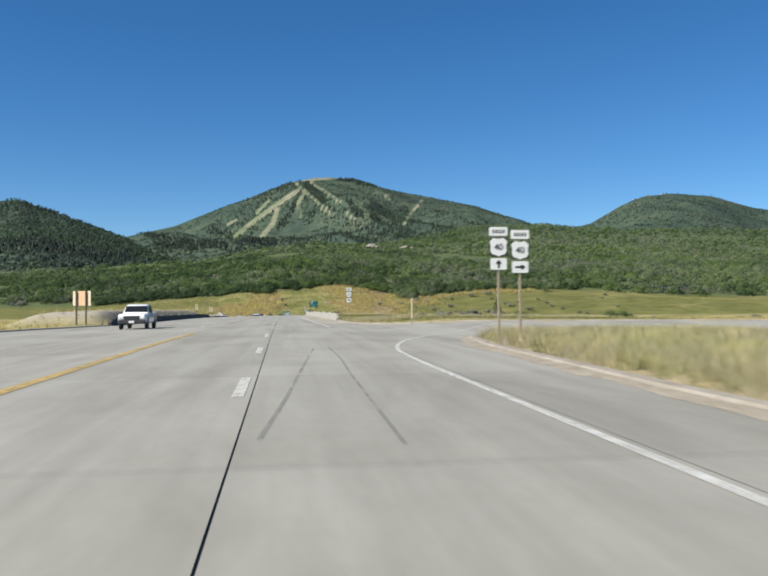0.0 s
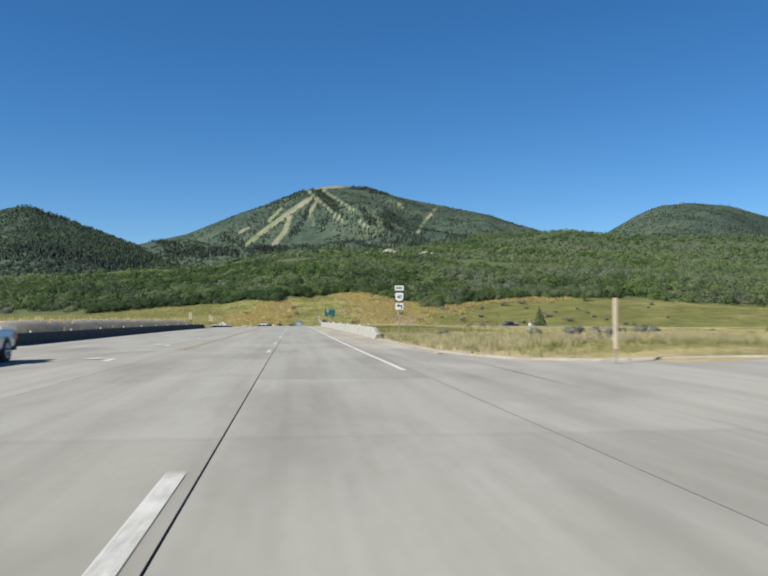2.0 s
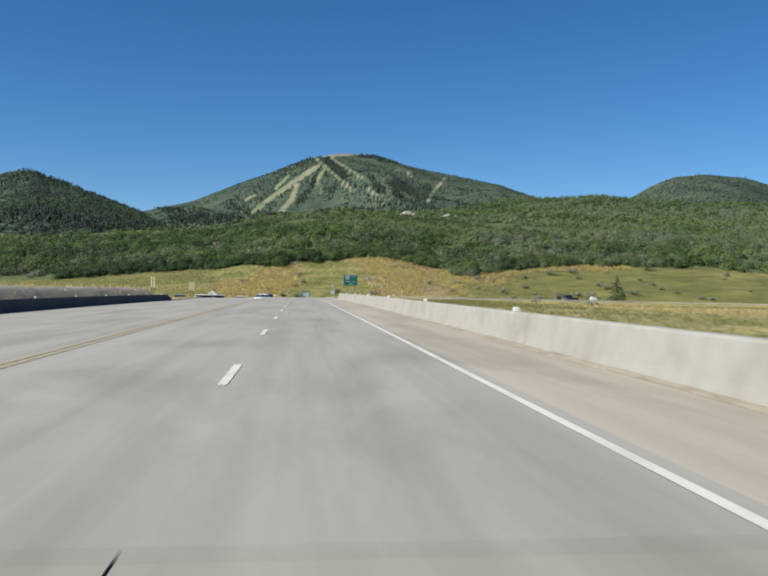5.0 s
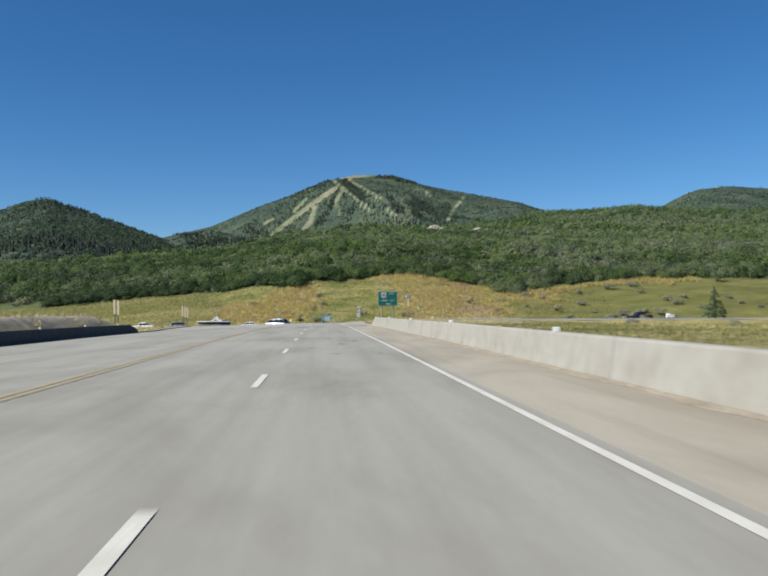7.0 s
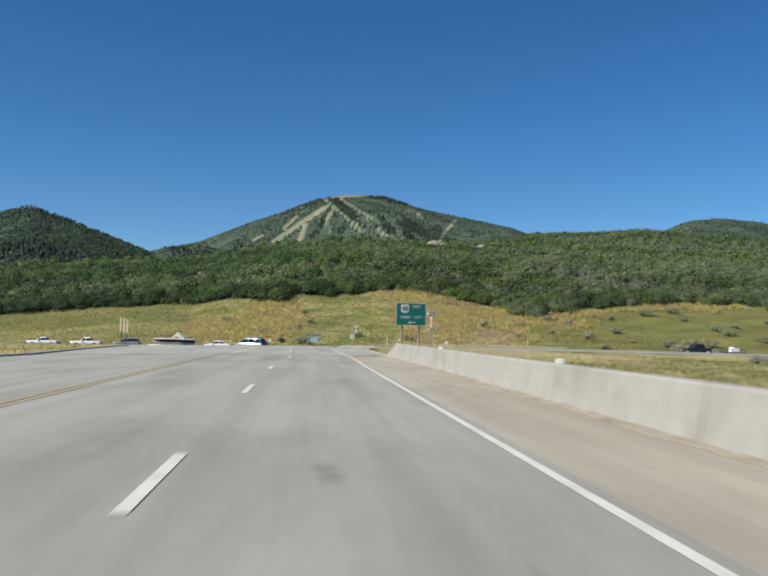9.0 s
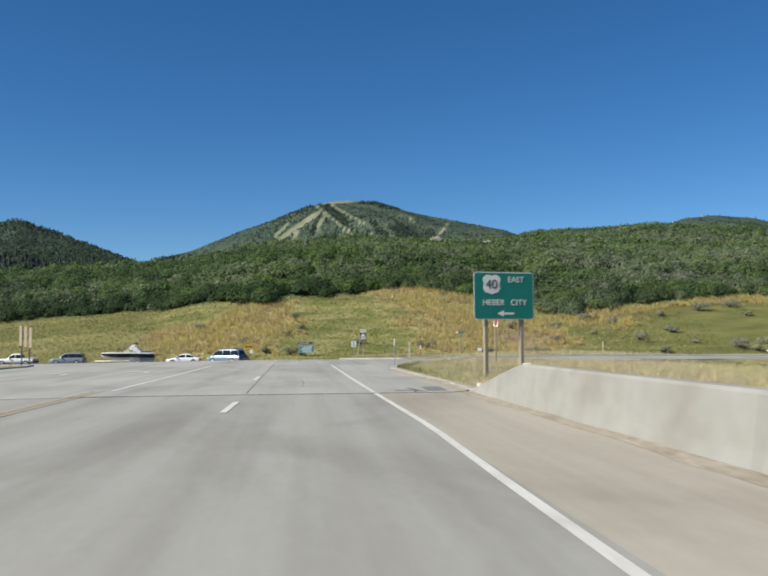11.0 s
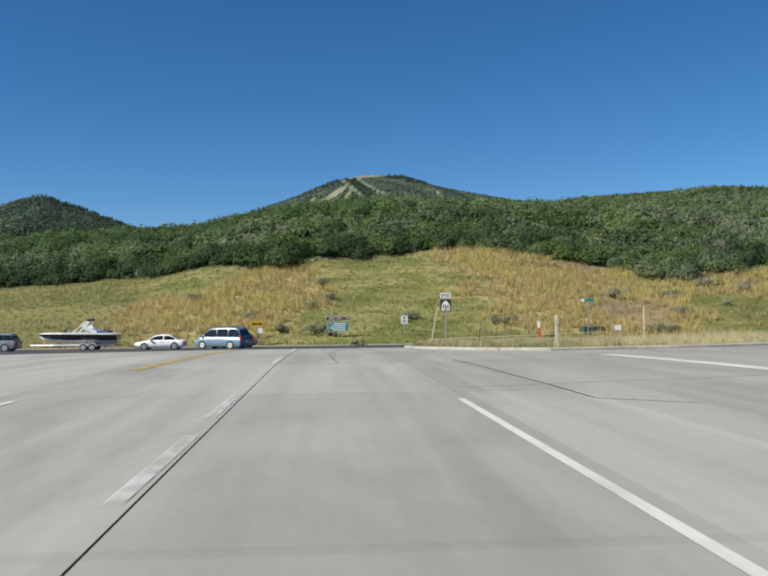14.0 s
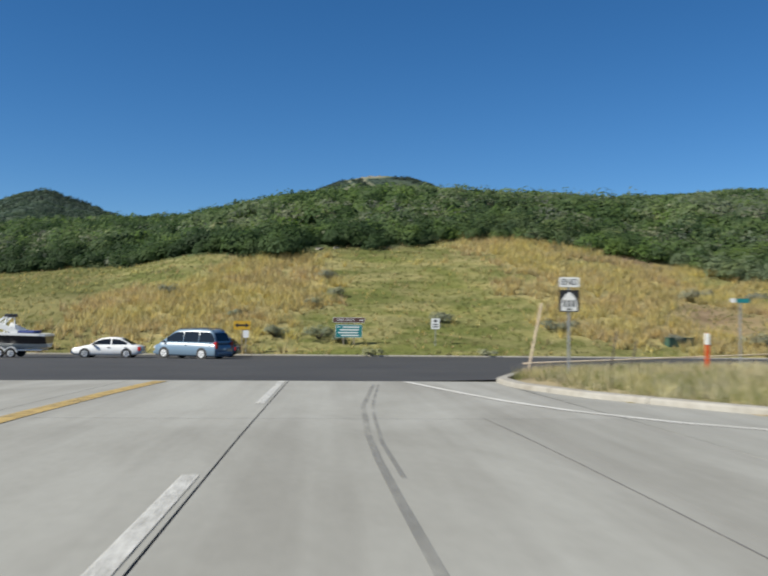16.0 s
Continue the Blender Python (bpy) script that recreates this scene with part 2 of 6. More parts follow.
# ---- shape helpers ----
def part(name, bm, material, parent=None, label="", smooth=False):
    me = bpy.data.meshes.new(name)
    bm.normal_update()
    bm.to_mesh(me)
    bm.free()
    me.materials.append(material)
    if smooth:
        for p in me.polygons:
            p.use_smooth = True
    ob = new(name, me)
    if parent is not None:
        ob.parent = parent
    if label:
        tagged(ob, label)
    return ob


def thing(name, m, label, category, group="", kind=""):
    ob = new(name)
    ob.empty_display_size = 0.2
    ob.matrix_world = m
    return tagged(ob, label, category, group, kind)


def box(bm, cx, cy, cz, sx, sy, sz, bevel=0.0, m=None):
    """A box by centre and size, its edges rounded."""
    r = bmesh.ops.create_cube(bm, size=1.0)
    mm = Matrix.Translation((cx, cy, cz)) @ Matrix.Diagonal((sx, sy, sz, 1))
    bmesh.ops.transform(bm, matrix=(m @ mm) if m else mm, verts=r["verts"])
    if bevel:
        es = list({e for v in r["verts"] for e in v.link_edges})
        bmesh.ops.bevel(bm, geom=es, offset=bevel, segments=2, affect="EDGES", profile=0.6)
    return bm


def tube(bm, a, b, r, seg=8, r2=None):
    a, b = Vector(a), Vector(b)
    d = b - a
    m = Matrix.Translation((a + b) / 2) @ d.to_track_quat("Z", "Y").to_matrix().to_4x4()
    bmesh.ops.create_cone(bm, cap_ends=True, segments=seg, radius1=r, radius2=r if r2 is None else r2, depth=d.length, matrix=m)
    return bm


def plate(bm, pts, y0, y1):
    """A flat outline in x, z given thickness from y0 to y1."""
    a = [bm.verts.new((x, y0, z)) for x, z in pts]
    b = [bm.verts.new((x, y1, z)) for x, z in pts]
    bm.faces.new(a)
    bm.faces.new(list(reversed(b)))
    for k in range(len(a)):
        j = (k + 1) % len(a)
        bm.faces.new((a[j], a[k], b[k], b[j]))
    return bm


def rounded(w, h, r, cx=0.0, cz=0.0, seg=4):
    pts = []
    for sx, sz, a0 in ((1, 1, 0), (-1, 1, 90), (-1, -1, 180), (1, -1, 270)):
        for k in range(seg + 1):
            a = radians(a0 + 90 * k / seg)
            pts.append((cx + sx * (w / 2 - r) + r * math.cos(a), cz + sz * (h / 2 - r) + r * math.sin(a)))
    return pts


def mesh_object(name, verts, faces, material, smooth=False):
    """A mesh object straight from arrays of corners and of triangles or quads."""
    me = bpy.data.meshes.new(name)
    verts, faces = np.asarray(verts, np.float32), np.asarray(faces, np.int32)
    k = faces.shape[1]
    me.vertices.add(len(verts))
    me.vertices.foreach_set("co", verts.ravel())
    me.loops.add(faces.size)
    me.loops.foreach_set("vertex_index", faces.ravel())
    me.polygons.add(len(faces))
    me.polygons.foreach_set("loop_start", np.arange(0, faces.size, k, dtype=np.int32))
    me.polygons.foreach_set("use_smooth", np.full(len(faces), smooth))
    me.update(calc_edges=True)
    me.materials.append(material)
    return new(name, me)


# ---- ground form ----
def lerp(table):
    xs, ys = zip(*table)
    return lambda v: np.interp(v, xs, ys)


def smooth01(v):
    v = np.clip(v, 0, 1)
    return v * v * (3 - 2 * v)


def smin(a, b, k):
    h = np.clip(0.5 + 0.5 * (b - a) / k, 0, 1)
    return b + (a - b) * h - k * h * (1 - h)


def value_noise(x, y, seed=0):
    xi, yi = np.floor(x).astype(np.int64), np.floor(y).astype(np.int64)
    fx, fy = x - xi, y - yi
    fx, fy = fx * fx * (3 - 2 * fx), fy * fy * (3 - 2 * fy)

    def h(a, b):
        v = (a * 374761393 + b * 668265263 + seed * 974711) & 0x7FFFFFFF
        v = ((v ^ (v >> 13)) * 1274126177) & 0x7FFFFFFF
        return ((v ^ (v >> 16)) & 0xFFFF) / 65535.0
    return (h(xi, yi) * (1 - fx) + h(xi + 1, yi) * fx) * (1 - fy) + (h(xi, yi + 1) * (1 - fx) + h(xi + 1, yi + 1) * fx) * fy


def fbm(x, y, octaves=5, seed=0, ridged=False):
    s, a, t = np.zeros_like(x), 0.5, 0.0
    for k in range(octaves):
        v = value_noise(x * 2 ** k + 13.7 * k, y * 2 ** k - 7.3 * k, seed + k)
        s += a * (1 - np.abs(2 * v - 1) if ridged else v)
        t += a
        a *= 0.5
    return s / t


road_z = lerp([(-200, -0.3), (0, 0.0), (30, 0.16), (60, 0.18), (90, 0.11), (120, 0.11), (150, 0.09), (180, 0.0), (210, -0.19), (240, -0.32), (250, -0.45), (261, -0.68), (275, -1.15), (290, -1.75), (300, -2.1), (306, -2.18), (312, -2.18)])


def surf_z(x, y):
    """Height of the paved surface, which falls away gently to the far lanes."""
    left = 0.02 * np.clip(-5.0 - x, 0, 25) * (1 - smooth01((y - 245) / 30))
    away = 0.012 * np.clip(x - 25, 0, 90) * smooth01((y - 95) / 60) * smooth01((284 - y) / 20)
    bank = 0.018 * np.clip(y - 245, -14, 14) * smooth01((x - 9) / 12) * smooth01((y - 226) / 8) * smooth01((266 - y) / 8)
    return road_z(y) - left - away + bank + 0.05 * np.clip(x - 4.6, 0, 6) * smooth01((y - 38) / 10) * smooth01((92 - y) / 15)


RAMP_A = ([(4.905, -20), (4.92, 12), (5.5, 26), (6.3, 32), (8, 35.5), (12, 37), (22, 35), (45, 27), (95, 6), (190, -34)],
          [(4.905, 90), (4.85, 80), (4.85, 72), (5.0, 66), (5.35, 61.5), (6.1, 57.6), (7.6, 55.2), (12.4, 52.0), (20, 48.5), (45, 39), (95, 18), (190, -22)])
RAMP_B = ([(4.62, 219), (4.9, 223), (5.3, 226.5), (7, 231), (12, 236), (30, 240), (110, 248)],
          [(4.1, 261.4), (4.05, 259), (4.8, 256), (6.4, 252.6), (8.6, 250.5), (14.7, 250.5), (30, 252.5), (110, 260)])
SIDE_L = ([(-16.4, 198), (-16.0, 203), (-16.5, 207), (-17.5, 218), (-18.2, 230), (-18.6, 244), (-20, 251), (-26, 255), (-60, 257), (-130, 259)],
          [(-16.4, 261.5), (-18, 261.6), (-30, 262), (-60, 262.5), (-130, 263)])
APRON = ([(-24, -20), (-23, 40), (-21, 60), (-19, 73), (-16.6, 84)], [(-16.4, -20), (-16.4, 40), (-16.4, 60), (-16.4, 73), (-16.42, 84)])
CROSS = ([(-420, 254), (-130, 263.1), (-60, 262.6), (-13, 261.6), (4.1, 261.55), (5.5, 266), (9.5, 271), (20, 277), (60, 282), (420, 271)],
         [(-420, 291), (-130, 302.5), (-60, 304.5), (-13, 305.5), (4.1, 305.5), (5.5, 305.5), (9.5, 305.5), (20, 305.5), (60, 304.5), (420, 297)])


def resample(pts, n):
    p = np.array(pts, float)
    d = np.r_[0, np.cumsum(np.hypot(*np.diff(p, axis=0).T))]
    t = np.linspace(0, d[-1], n)
    return np.stack([np.interp(t, d, p[:, 0]), np.interp(t, d, p[:, 1])], 1)


def poly_distance(x, y, poly):
    """Signed distance to an outline: minus inside."""
    p = np.array(poly, float)
    best = np.full(x.shape, 1e9)
    inside = np.zeros(x.shape, bool)
    for k in range(len(p)):
        (ax, ay), (bx, by) = p[k], p[(k + 1) % len(p)]
        dx, dy = bx - ax, by - ay
        t = np.clip(((x - ax) * dx + (y - ay) * dy) / (dx * dx + dy * dy + 1e-9), 0, 1)
        best = np.minimum(best, np.hypot(x - ax - t * dx, y - ay - t * dy))
        if ay != by:
            inside ^= ((ay > y) != (by > y)) & (x < (bx - ax) * (y - ay) / (by - ay) + ax)
    return np.where(inside, -best, best)


def paved_distance(x, y):
    d = np.maximum(np.maximum(-16.4 - x, x - 4.9), np.maximum(-200 - y, y - 261.5))
    for a, b in (RAMP_A, RAMP_B, SIDE_L, CROSS, APRON):
        d = np.minimum(d, poly_distance(x, y, a + b[::-1]))
    return d


crest_share = lerp([(-300, 0.2), (-80, 0.30), (-28, 0.57), (-17, 0.77), (-7, 0.915), (4, 0.99), (12, 1.04), (26, 0.995), (40, 0.97), (70, 0.98), (130, 0.95), (300, 0.9)])
hill_end = lerp([(-40, 470), (-5, 505), (8, 540), (14, 780), (18, 740), (22, 665), (26, 640), (40, 640)])
left_sky = lerp([(-60, 5.0), (-35, 5.7), (-24, 6.1), (-19.6, 6.40), (-18.2, 6.98), (-16.9, 7.18), (-15.7, 6.72), (-14, 6.2), (-12.5, 5.6), (-10.4, 4.88), (-8, 3.7), (-4, 2.0), (3, 0.5)])
main_sky = lerp([(-30, 2.6), (-14, 3.9), (-9.5, 4.95), (-7, 5.55), (-4.8, 6.45), (-2.9, 7.15), (-1.0, 7.94), (0.65, 8.54), (2.3, 8.82), (3.4, 8.87), (4.9, 8.75), (6.5, 8.26), (8.1, 7.88), (10, 7.5), (13.2, 6.85), (14.7, 6.3), (18, 5.2), (24, 4.2), (45, 3)])
right_sky = lerp([(8, 0.5), (15, 3.0), (18.5, 5.0), (20.8, 5.5), (22.8, 6.62), (24.2, 7.14), (26, 7.26), (28.3, 6.95), (30.7, 6.1), (36, 5.0), (60, 4.0)])


def far_layer(x, y, sky_line, ridge_y, base_y, power, seed, rough):
    """A ridge whose crest stands at ridge_y, seen from the bridge as sky_line, with spurs running down from it."""
    az = np.degrees(np.arctan2(x, np.maximum(y - 118, 1)))
    el = np.tan(np.radians(sky_line(az)))
    top = 1.4 + el * np.hypot(x, y - 118) * np.where(y > 0, ridge_y / np.maximum(y, 200), 1)
    u = np.clip((y - base_y) / (ridge_y - base_y), 0, None)
    spur = fbm(x / 420 + 0.15 * y / 420, y / 1500, 5, seed, True) - 0.55
    front = np.clip(u, 0, 1) ** power
    z = top * front + rough * spur * np.sin(np.pi * np.clip(u, 0, 1)) ** 0.8
    back = top - 0.35 * (y - ridge_y)
    return np.where(y > ridge_y, back, z)


def gravel_share(x, y):
    """A long grey gravel berm behind the far parapet."""
    return smooth01((-17.6 - x) / 2.2) * smooth01((200.5 - y) / 3) * smooth01((y - 84) / 12) * smooth01((x + 30) / 5)


def ground_z(x, y, paved=None):
    x, y = np.asarray(x, float), np.asarray(y, float)
    d = paved_distance(x, y) if paved is None else paved
    # fields beside the road
    low = surf_z(np.clip(x, -30, 1e9), np.minimum(y, 306.5))
    low = low - 0.4 * smooth01((np.abs(x + 4) - 14) / 30) * smooth01((258 - y) / 20) * (1 + 0.5 * smooth01((x - 24) / 20)) * smooth01((d - 0.3) / 2.6)
    low = low - 0.07 + 0.17 * smooth01(d / 0.8) + 0.25 * (fbm(x / 6, y / 6, 3, 5) - 0.5) * smooth01((d - 0.5) / 5)
    low = low + 1.5 * gravel_share(x, y)
    bank = -2.18 + 0.286 * (y - 306.5) + 1.3 * (fbm(x / 22, y / 22, 4, 9) - 0.5) * smooth01((y - 309) / 12)
    bank = bank - 1.7 * np.exp(-((x - 46) / 13) ** 2) * smooth01((y - 310) / 25)
    az = np.degrees(np.arctan2(x, np.maximum(y - 118, 1)))
    hill = 0.65 + 16.4 * crest_share(x * 260 / np.maximum(y - 115, 60)) + 0.138 * (y - 375) + 5.0 * (fbm(x / 90, y / 90, 4, 3) - 0.5) * smooth01((y - 380) / 60)
    hill = hill + 1.9 * smooth01((y - 352) / 22) * (1 - 0.7 * smooth01((x - 48) / 36))
    hill = hill + 4.0 * smooth01((az - 12) / 5) * smooth01((y - 520) / 200)
    hill = hill + 4.6 * smooth01((az - 16.5) / 5) * smooth01((y - 500) / 140)
    end = hill_end(az)
    hill = np.where(y > end, hill - 0.138 * (y - end) - 0.06 * np.minimum(y - end, 300), hill)
    near = np.where(y > 306.5, np.maximum(smin(bank, hill, 3.0), -2.18), low)
    far = np.maximum(np.maximum(far_layer(x, y, left_sky, 2430, 650, 1.15, 31, 60), far_layer(x, y, main_sky, 4150, 900, 1.35, 41, 200)),
                     far_layer(x, y, right_sky, 3390, 950, 1.2, 51, 70))
    return np.where(y > 420, np.maximum(near, far), near)


brush_edge = lerp([(-400, 346), (-70, 355), (-50, 354.5), (-42, 354.5), (-36, 355), (-29, 351.5), (-22, 346), (-17, 343), (-12, 341.5), (-7, 338.5), (1, 346), (6, 344), (10, 346.5), (15, 350.5), (23, 350), (29, 348.5), (34, 348), (40, 347.5), (43.5, 342), (47.5, 337.5), (52, 336.5), (60, 337.5), (75, 342), (90, 345), (120, 342), (160, 333), (400, 323)])


_green_bias = lerp([(-70, 0.14), (-30, 0.12), (-20, -0.04), (-12, -0.12), (-3, -0.06), (3, 0.12), (14, 0.12), (19, -0.02), (25, -0.13), (38, -0.12), (43, 0.0), (48, 0.07), (130, 0.06)])


def green_share(x, y):
    """How green the meadow is: sweeps of fresh grass between stands of dry gold."""
    n = fbm(x / 17 + 0.2 * y / 17, y / 8.5, 4, 91) + np.where(y > 300, 2.2 * (_green_bias(x) + smooth01((-6 - x + 0.35 * (y - 325)) / 16) * (-0.17 + 0.26 * smooth01((y - 321) / 16) - _green_bias(x))), -0.17 - 0.08 * (y < 205)) * (0.6 + 0.8 * fbm(x / 30, y / 12, 2, 95))
    n = n - 0.5 * smooth01((x - 50) / 8) * np.exp(-((y - brush_edge(x) + 2.5) / 1.6) ** 2)
    n = n + 0.04 + 0.22 * (value_noise(x / 1.7, y / 1.3, 98) - 0.5)
    n = n + 0.12 * smooth01((y - 209) / 8) * smooth01((240 - y) / 6) * smooth01((9.5 - x) / 3) * (x > 4)
    return 0.95 * smooth01((n - 0.42) / 0.17)


def bare_share(x, y):
    """Reddish bare soil on the bank."""
    d = 0
    for cx, cy, rx, ry in ((36, 318, 4.6, 7.5), (38.5, 346, 5.0, 4.0), (-8, 343, 4.5, 2.2), (6.5, 347.5, 2.6, 1.3)):
        d = d + np.exp(-(((x - cx) / rx) ** 2 + ((y - cy) / ry) ** 2))
    return np.clip(d * (0.5 + fbm(x / 2.5, y / 2.5, 3, 97)), 0, 1)


# ---- ground sheet ----
def terrain_material():
    m, n, l, b = node_mat("hillside_ground")
    pos = n.new("ShaderNodeNewGeometry").outputs["Position"]

    def attr(name):
        a = n.new("ShaderNodeAttribute")
        a.attribute_name = name
        return a.outputs["Fac"]
    # meadow: dry gold, with greener sweeps
    fine = noise_node(n, l, 2.6, detail=8, rough=0.75, vec=pos, stretch=(1.0, 0.6, 1.0))
    r1 = ramp(n, [(0.25, (0.134, 0.114, 0.047)), (0.5, (0.230, 0.203, 0.093)), (0.75, (0.320, 0.289, 0.152))])
    l.new(fine.outputs["Fac"], r1.inputs["Fac"])
    r2 = ramp(n, [(0.25, (0.046, 0.061, 0.014)), (0.5, (0.084, 0.099, 0.026)), (0.8, (0.155, 0.158, 0.054))])
    l.new(fine.outputs["Fac"], r2.inputs["Fac"])
    sweep = noise_node(n, l, 0.22, detail=7, rough=0.7, vec=pos, stretch=(0.6, 1.0, 1.0), distortion=0.8)
    rw = ramp(n, [(0.38, (0.35, 0.35, 0.35)), (0.56, (1, 1, 1))])
    l.new(sweep.outputs["Fac"], rw.inputs["Fac"])
    green = mix(n, l, 1.0, rw.outputs["Color"], attr("green"), "MULTIPLY")
    meadow = mix(n, l, green, r1.outputs["Color"], r2.outputs["Color"])
    meadow = mix(n, l, attr("olive"), meadow, (0.094, 0.097, 0.034))
    soil = noise_node(n, l, 0.5, detail=6, vec=pos)
    rs = ramp(n, [(0.35, (0.120, 0.081, 0.051)), (0.65, (0.191, 0.139, 0.090))])
    l.new(soil.outputs["Fac"], rs.inputs["Fac"])
    meadow = mix(n, l, attr("bare"), meadow, rs.outputs["Color"])
    mid = noise_node(n, l, 0.3, detail=6, rough=0.7, vec=pos, stretch=(0.35, 1.0, 1.0))
    rm = ramp(n, [(0.3, (0.66, 0.66, 0.66)), (0.5, (1, 1, 1)), (0.7, (1.3, 1.22, 1.15))])
    l.new(mid.outputs["Fac"], rm.inputs["Fac"])
    meadow = mix(n, l, 1.0, meadow, rm.outputs["Color"], "MULTIPLY")
    # bare verge by the kerbs
    verge = n.new("ShaderNodeMath")
    verge.operation = "MULTIPLY"
    l.new(attr("verge"), verge.inputs[0])
    l.new(fine.outputs["Fac"], verge.inputs[1])
    rv = ramp(n, [(0.2, (0, 0, 0)), (0.45, (1, 1, 1))])
    l.new(verge.outputs[0], rv.inputs["Fac"])
    meadow = mix(n, l, rv.outputs["Color"], meadow, (0.273, 0.227, 0.148))
    rg = ramp(n, [(0.3, (0.22, 0.20, 0.172)), (0.7, (0.34, 0.312, 0.272))])
    l.new(fine.outputs["Fac"], rg.inputs["Fac"])
    meadow = mix(n, l, attr("gravel"), meadow, rg.outputs["Color"])
    # floor of the brush
    bn = noise_node(n, l, 0.35, detail=7, rough=0.7, vec=pos)
    r3 = ramp(n, [(0.3, (0.052, 0.072, 0.033)), (0.55, (0.072, 0.092, 0.041)), (0.75, (0.104, 0.114, 0.058))])
    l.new(bn.outputs["Fac"], r3.inputs["Fac"])
    c = mix(n, l, attr("brush"), meadow, r3.outputs["Color"])
    # far woods and grassy slopes, their greens shifted to blue to paint in haze
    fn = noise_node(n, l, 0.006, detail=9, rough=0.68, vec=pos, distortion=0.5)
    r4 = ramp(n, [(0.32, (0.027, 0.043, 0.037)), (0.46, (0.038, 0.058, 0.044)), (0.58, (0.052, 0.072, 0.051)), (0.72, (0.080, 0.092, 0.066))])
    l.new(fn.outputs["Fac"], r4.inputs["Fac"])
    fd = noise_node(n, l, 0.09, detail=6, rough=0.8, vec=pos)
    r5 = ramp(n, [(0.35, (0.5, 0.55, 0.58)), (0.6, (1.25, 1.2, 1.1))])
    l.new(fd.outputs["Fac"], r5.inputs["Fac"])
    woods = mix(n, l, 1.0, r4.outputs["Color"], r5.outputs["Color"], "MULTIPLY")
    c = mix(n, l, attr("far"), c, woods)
    # cleared runs: dry grass and bare soil with ragged edges
    add = n.new("ShaderNodeMath")
    add.operation = "ADD"
    rag = n.new("ShaderNodeMath")
    rag.operation = "MULTIPLY_ADD"
    rag.inputs[1].default_value, rag.inputs[2].default_value = 1.5, -0.75
    l.new(fd.outputs["Fac"], rag.inputs[0])
    l.new(attr("run"), add.inputs[0])
    l.new(rag.outputs[0], add.inputs[1])
    rr = ramp(n, [(0.38, (0, 0, 0)), (0.56, (1, 1, 1))])
    l.new(add.outputs[0], rr.inputs["Fac"])
    rc = ramp(n, [(0.38, (0.080, 0.104, 0.055)), (0.5, (0.135, 0.142, 0.092)), (0.64, (0.190, 0.168, 0.137))])
    l.new(fn.outputs["Fac"], rc.inputs["Fac"])
    c = mix(n, l, rr.outputs["Color"], c, rc.outputs["Color"])
    l.new(c, b.inputs["Base Color"])
    b.inputs["Roughness"].default_value = 0.95
    b.inputs["Specular IOR Level"].default_value = 0.1
    bump(n, l, b, fine.outputs["Fac"], 0.6, 0.15)
    return m


RUNS = [[(1.52, 8.53), (3.69, 8.67)], [(1.14, 7.86), (-0.63, 6.66), (-2.19, 5.5), (-3.04, 4.79)], [(1.52, 7.67), (1.14, 7.06), (1.23, 6.1)],
        [(-0.24, 6.57), (-0.53, 5.71), (-1.3, 4.81)], [(0.85, 8.43), (1.72, 7.67), (2.52, 6.98), (3.39, 6.21)], [(2.01, 8.34), (3.1, 7.68), (4.07, 6.98)],
        [(4.3, 6.4), (4.88, 6.02)], [(-3.52, 5.58), (-2.95, 5.87)], [(-0.82, 7.14), (-1.59, 6.37)], [(6.96, 7.49), (7.15, 7.23)], [(9.45, 7.24), (8.54, 6.19), (8.15, 5.52)]]


